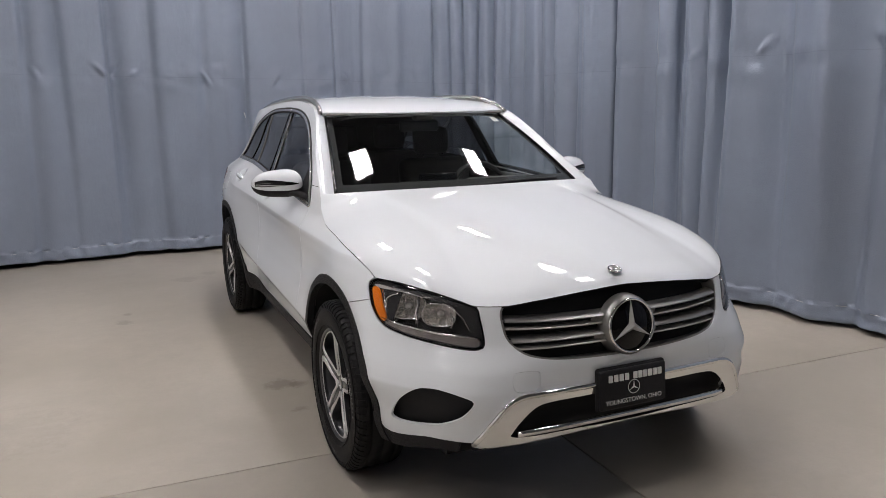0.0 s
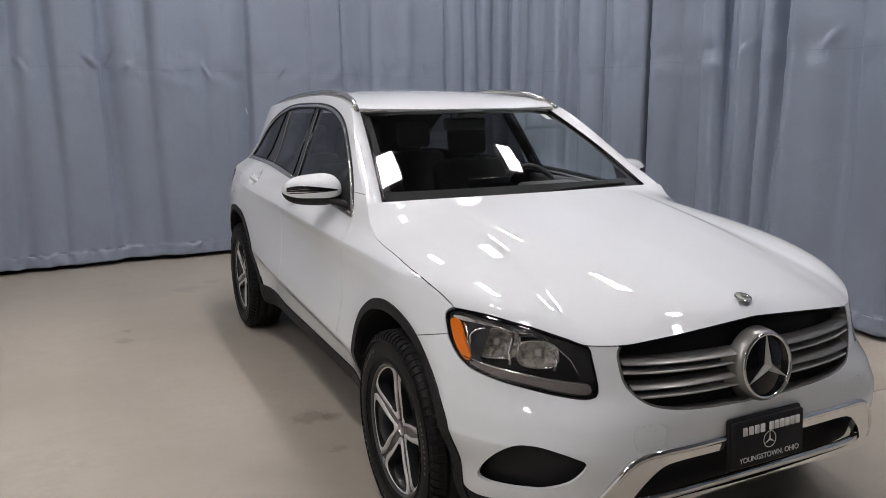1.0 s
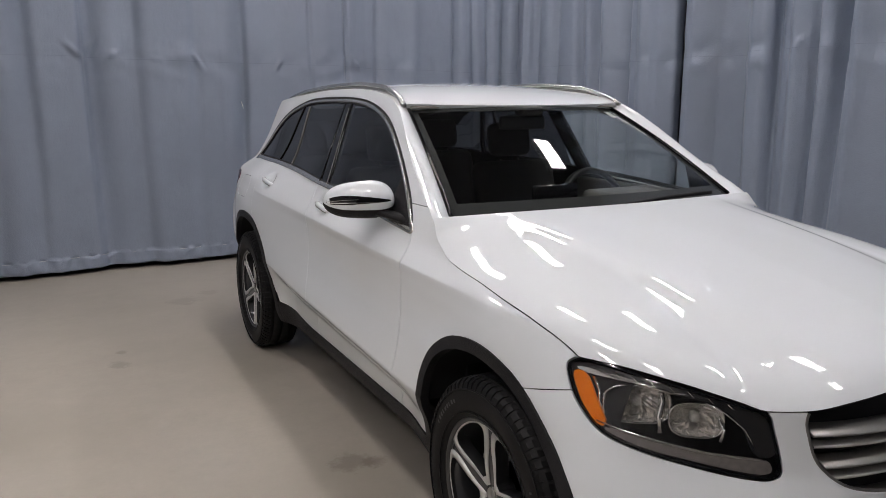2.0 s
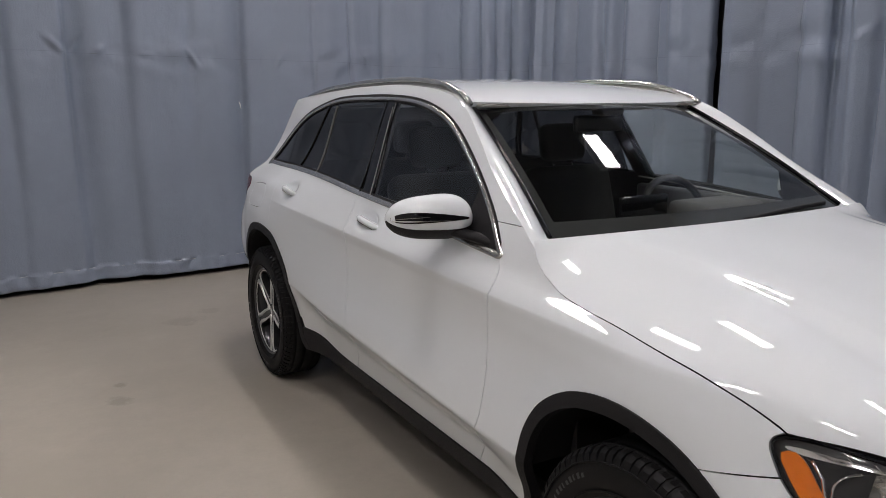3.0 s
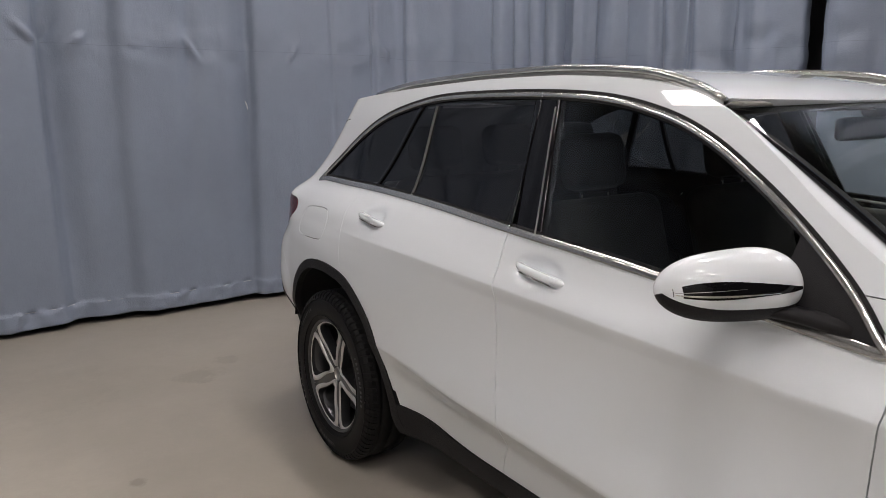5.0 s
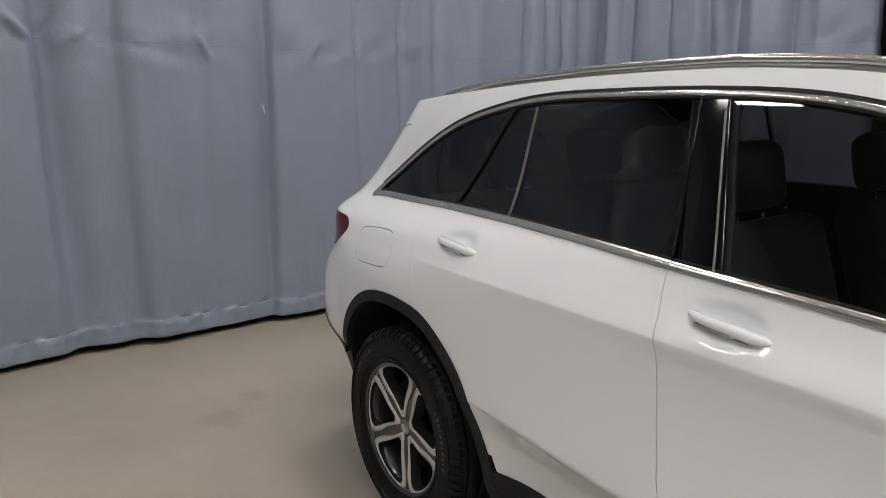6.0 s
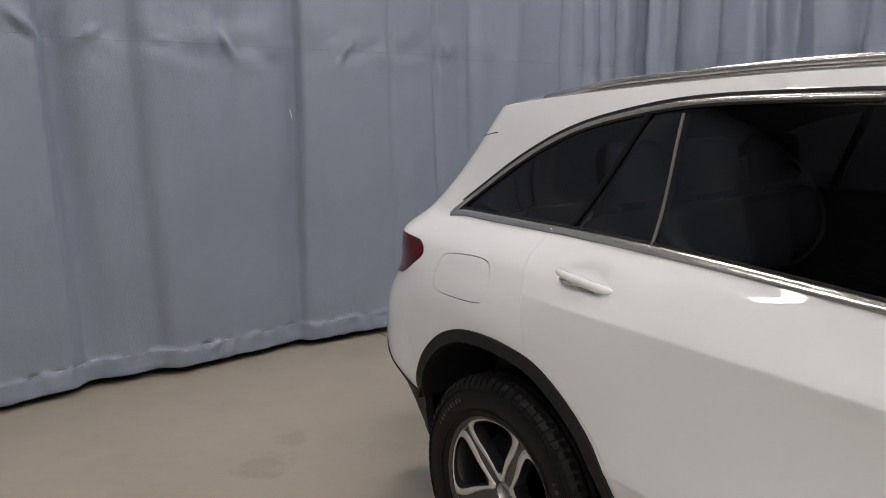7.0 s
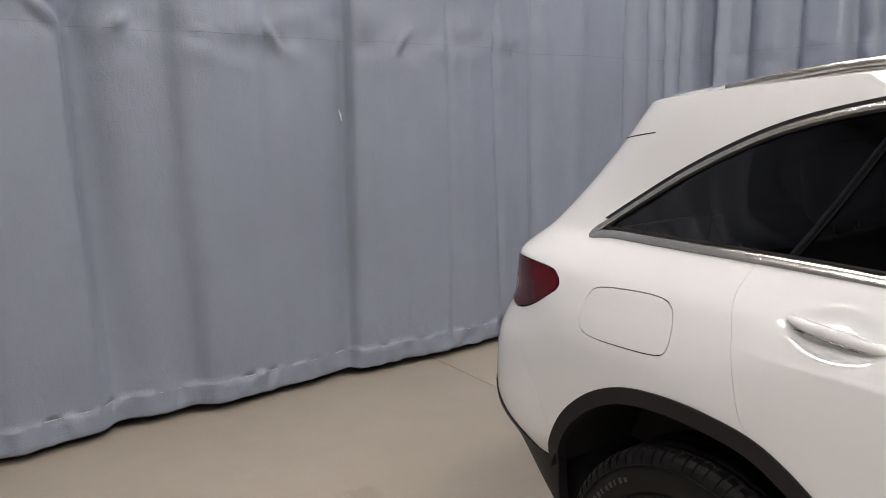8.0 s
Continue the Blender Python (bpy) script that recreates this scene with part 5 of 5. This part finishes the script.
# ---- the hall ----
FLOOR_X, FLOOR_Y, TWIST = (-7.4, -4.35, 0.131, 5.0), (-8.35, -4.4, 0.085, 6.95), -1.35
floor = tagged(part("floor", mesh_of("floor", *box(-7, 4.67, -8, 6.6, -0.2, -0.012), GROUT, smooth=False)), "sealed beige concrete floor with saw-cut joints", "floor", kind="structure")
tagged(part("ceiling", mesh_of("ceiling", *box(-7, 4.67, -8, 6.6, 4.6, 4.75), CEILING, smooth=False)), "plain dark painted ceiling", "ceiling", kind="structure")
# the west wall is unseen, its white added to bounce light onto the flank
for name, b in (("wall_north", (-7, 4.67, 6.6, 6.75, -0.2, 4.75)), ("wall_south", (-7, 4.67, -8.15, -8, -0.2, 4.75)), ("wall_east", (4.67, 4.82, -8, 6.6, -0.2, 4.75)), ("bounce_wall_west", (-7.15, -7, -8, 6.6, -0.2, 4.75))):
    pale = name == "bounce_wall_west"
    tagged(part(name, mesh_of(name, *box(*b), BOUNCEWALL if pale else WALL, smooth=False)), "plain white unseen wall, added to bounce light onto the car" if pale else "plain dark grey wall behind the curtains", "wall", kind="structure")


def ceiling_lamp(x, y, lx, ly):
    lamp = tagged(new("ceiling_lamp"), "white rectangular ceiling light panel, lit; some are added fill", "lamp", "ceiling lights")
    lamp.location = (x, y, 4.44)
    part("housing", soft_box(-lx / 2 - 0.02, lx / 2 + 0.02, -ly / 2 - 0.02, ly / 2 + 0.02, 0.0, 0.16, 0.01), lamp, "", HOUSING)
    part("diffuser", mesh_of("diffuser", *box(-lx / 2, lx / 2, -ly / 2, ly / 2, -0.012, -0.002), PANEL, smooth=False), lamp, "glowing white diffuser")
    return lamp


# (1.95, 0.0), (1.6, -1.6) and x under -4: unseen fill for curtain and flank
for x, y in ((-0.06, 2.05), (1.975, 1.92), (-0.1, 4.2), (1.95, 4.2), (1.95, 0.0), (1.6, -1.6), (-2.1, -0.8), (-2.0, 0.6), (-2.72, 4.12), (-4.2, 0.3), (-4.2, -1.8), (-5.6, -2.8)):
    ceiling_lamp(x, y, 0.26, 0.62)
for x in (-5.2, -3.4, -1.6, 0.2):
    for y in (-4.6, -6.6):
        ceiling_lamp(x, y, 0.075, 0.13)


def curtain(path, folds, axis, label, seed, sway, deep=1.0, top=4.5, seam_z=1.873, seam_slope=0.0, crumples=()):
    """A hanging vinyl sheet along a path in plan. folds: place along the axis, depth (towards the hall +), width, sharpness of one side."""
    path = np.array(path, float)
    s = np.concatenate([[0], np.cumsum(np.hypot(*np.diff(path, axis=0).T))])
    us = np.arange(0, s[-1], 0.016)
    xs, ys = np.interp(us, s, path[:, 0]), np.interp(us, s, path[:, 1])
    tx, ty = np.gradient(xs), np.gradient(ys)
    ln = np.hypot(tx, ty)
    nx, ny = -ty / ln, tx / ln
    along_axis = xs if axis == "x" else ys

    def offset(i, z):
        c, k = along_axis[i], 0.0
        for n, (p, depth, width, skew) in enumerate(folds):
            lean = 0.035 * math.sin(1.3 * n + 0.8 * z) * (1.1 - 0.25 * z)
            d = c - p - lean
            d /= width * (1 + skew if d > 0 else 1 - skew) * (1.15 - 0.12 * z)
            if abs(d) < 3.2:
                k += deep * depth * math.exp(-d * d) * (0.62 + 0.38 * min(1, z / 2.4)) * (1 + 0.25 * math.sin(2.1 * n + 1.7 * z))
        u = us[i]
        k += sway * noise.noise((u * 0.8, z * 0.25, seed)) + 0.3 * sway * noise.noise((u * 2.6, z * 0.8, seed + 9))
        k += 0.020 * noise.noise((u * 6.0, z * 7.0, seed + 14)) * math.exp(-(((z - seam_z) / 0.22) ** 2))
        k += 0.020 * noise.noise((u * 4.0, z * 2.0, seed + 31)) * math.exp(-z / 0.35)
        for p, h, amp, wide, tall, slant in crumples:
            a, b = c - p + slant * (z - h), z - h
            if abs(a) < 3 * wide and abs(b) < 3 * tall:
                k += amp * math.exp(-((a / wide) ** 2) - (b / tall) ** 2) * math.cos(2.2 * a / wide)
        return k

    zs = np.concatenate([[0.0, 0.012, 0.04, 0.08, 0.11, 0.122, 0.13, 0.16], np.arange(0.20, 1.70, 0.06), np.arange(1.70, 2.08, 0.016), np.arange(2.10, top, 0.06), [top]])
    rows = []
    for z in zs:
        row = []
        for i, u in enumerate(us):
            lift = 0.045 + 0.022 * noise.noise((u * 1.3, 0, seed + 3)) + 0.007 * noise.noise((u * 6, 0, seed + 5))
            o = offset(i, z)
            if z < 0.125:
                o += 0.020 * noise.noise((u * 12, z * 16, seed + 21)) + 0.034 * (0.22 - abs(noise.noise((u * 7.5 + 5 * z, z * 7, seed + 33)))) + (0.007 if 0.01 < z < 0.12 else 0.002)
            row.append((xs[i] + nx[i] * o, ys[i] + ny[i] * o, lift * max(0, 1 - z / 0.5) + z))
        rows.append(row)
    v, f = sheet(np.array(rows))
    ob = tagged(part("curtain", mesh_of("curtain", v, f, CURTAIN)), label, "curtain", "hall curtains")
    mod = ob.modifiers.new("thickness", "SOLIDIFY")
    mod.thickness = 0.003
    v, f = tube([(x, y, top + 0.03) for x, y in zip(np.interp(np.linspace(0, s[-1], 60), s, path[:, 0]), np.interp(np.linspace(0, s[-1], 60), s, path[:, 1]))], 0.02, 8)
    part("curtain_rail", mesh_of("curtain_rail", v, f, SATIN), ob, "metal curtain rail")
    for zz, r, yarn, slope in ((seam_z, 0.0021, THREAD, seam_slope), (0.150, 0.0018, PALETHREAD, 0.0)):
        line = []
        for i, u in enumerate(us):
            z = zz + slope * along_axis[i] + 0.008 * noise.noise((u * 2, zz, seed)) + 0.012 * noise.noise((u * 0.6, zz, seed + 2))
            o = offset(i, z) + 0.002
            line.append((xs[i] + nx[i] * o, ys[i] + ny[i] * o, z))
        v, f = tube(line, r, 4)
        part("seam", mesh_of("seam", v, f, yarn), ob, "stitched seam")
    return ob


back_curtain = curtain([(2.93, 5.58), (1.0, 5.62), (0.55, 5.53), (0.1, 5.53), (-0.5, 5.59), (-1.1, 5.56), (-1.6, 5.59), (-2.1, 5.53), (-3.4, 5.52), (-6.8, 5.4)],
        [(-4.6, -0.07, 0.12, 0), (-3.9, 0.06, 0.15, 0.3), (-3.2, -0.07, 0.12, 0), (-2.75, 0.05, 0.14, -0.3), (-2.38, -0.06, 0.06, 0.4), (-2.08, -0.06, 0.08, -0.4), (-1.60, -0.085, 0.08, 0.5), (-1.20, -0.07, 0.13, -0.5), (-0.68, -0.025, 0.06, 0),
         (-0.27, -0.075, 0.07, -0.6), (0.37, -0.02, 0.02, 0), (0.78, -0.03, 0.025, 0), (1.15, -0.035, 0.05, 0.3), (1.55, 0.02, 0.08, 0), (2.02, -0.05, 0.04, 0.3), (2.25, -0.05, 0.035, 0), (2.46, -0.06, 0.04, 0), (2.68, -0.06, 0.05, 0)],
        "x", "blue-grey vinyl curtain hanging in soft folds to the floor", 5, 0.045, 1.2, seam_slope=-0.018,
        crumples=((-1.69, 1.95, 0.035, 0.06, 0.06, 0.8), (-1.56, 1.98, -0.03, 0.04, 0.07, -0.5), (-1.39, 1.93, 0.03, 0.06, 0.035, -0.6), (-1.05, 1.90, 0.012, 0.09, 0.02, 0.0), (-0.67, 1.88, 0.032, 0.035, 0.06, 0.5),
                  (0.06, 1.86, 0.026, 0.035, 0.045, -0.5), (-2.3, 1.93, 0.03, 0.05, 0.05, 0.4), (-3.0, 1.94, 0.03, 0.05, 0.05, -0.4), (0.9, 1.88, 0.02, 0.04, 0.04, 0.3)))
curtain([(3.05, 3.34), (2.98, 3.24), (2.90, 3.22), (2.83, 3.36), (2.81, 3.6), (2.80, 4.6), (2.86, 5.60)],
        [(5.38, 0.06, 0.05, 0), (5.20, -0.05, 0.06, 0), (4.85, -0.07, 0.09, 0.3), (4.46, -0.08, 0.06, -0.3), (4.20, -0.10, 0.07, 0), (3.98, 0.05, 0.08, 0), (3.76, -0.09, 0.07, 0.3), (3.55, 0.04, 0.06, 0)],
        "y", "blue-grey vinyl curtain with deep narrow folds", 11, 0.04, 1.3)
curtain([(3.3, -7.5), (3.1, -2.0), (2.85, 0.0), (2.62, 0.9), (2.58, 1.6), (2.60, 1.86), (2.53, 2.03), (2.525, 2.11), (2.57, 2.165), (2.70, 2.16)],
        [(-5.0, -0.1, 0.15, 0), (-4.2, 0.08, 0.2, 0), (-3.3, -0.1, 0.14, 0), (-2.5, 0.08, 0.15, 0), (-1.6, -0.1, 0.13, 0), (-0.9, 0.08, 0.16, 0), (-0.3, -0.1, 0.12, 0), (0.35, -0.09, 0.12, 0.4), (0.62, 0.05, 0.10, 0), (0.98, -0.10, 0.16, -0.3), (1.30, 0.05, 0.06, 0), (1.46, -0.09, 0.06, 0.3),
         (1.68, -0.07, 0.05, 0.4), (1.80, 0.04, 0.04, 0), (1.92, -0.08, 0.04, 0)],
        "y", "blue-grey vinyl curtain with broad folds", 23, 0.05, 1.45, crumples=((1.1, 1.95, 0.03, 0.05, 0.05, 0.5), (0.3, 1.93, 0.03, 0.06, 0.05, -0.4), (1.75, 1.92, 0.03, 0.04, 0.05, 0.4)))
curtain([(3.02, 2.20), (2.95, 2.33), (2.89, 2.45), (2.83, 2.60), (2.76, 2.74), (2.715, 2.86), (2.735, 2.95), (2.80, 3.0), (2.98, 3.03)], [(2.62, -0.02, 0.05, 0)],
        "y", "narrow blue-grey vinyl curtain panel set back between two others", 41, 0.012, 1.0)

# a small tear in the back curtain
TEAR_Y = min(v.co.y for v in back_curtain.data.vertices if abs(v.co.x + 0.275) < 0.03 and abs(v.co.z - 1.49) < 0.06) - 0.001
v, f = tube([(-0.285, TEAR_Y, 1.52), (-0.275, TEAR_Y, 1.49), (-0.268, TEAR_Y, 1.455)], [0.002, 0.005, 0.0015], 5)
part("tear", mesh_of("tear", v, f, WHITEMARK), back_curtain, "small pale tear in the vinyl")

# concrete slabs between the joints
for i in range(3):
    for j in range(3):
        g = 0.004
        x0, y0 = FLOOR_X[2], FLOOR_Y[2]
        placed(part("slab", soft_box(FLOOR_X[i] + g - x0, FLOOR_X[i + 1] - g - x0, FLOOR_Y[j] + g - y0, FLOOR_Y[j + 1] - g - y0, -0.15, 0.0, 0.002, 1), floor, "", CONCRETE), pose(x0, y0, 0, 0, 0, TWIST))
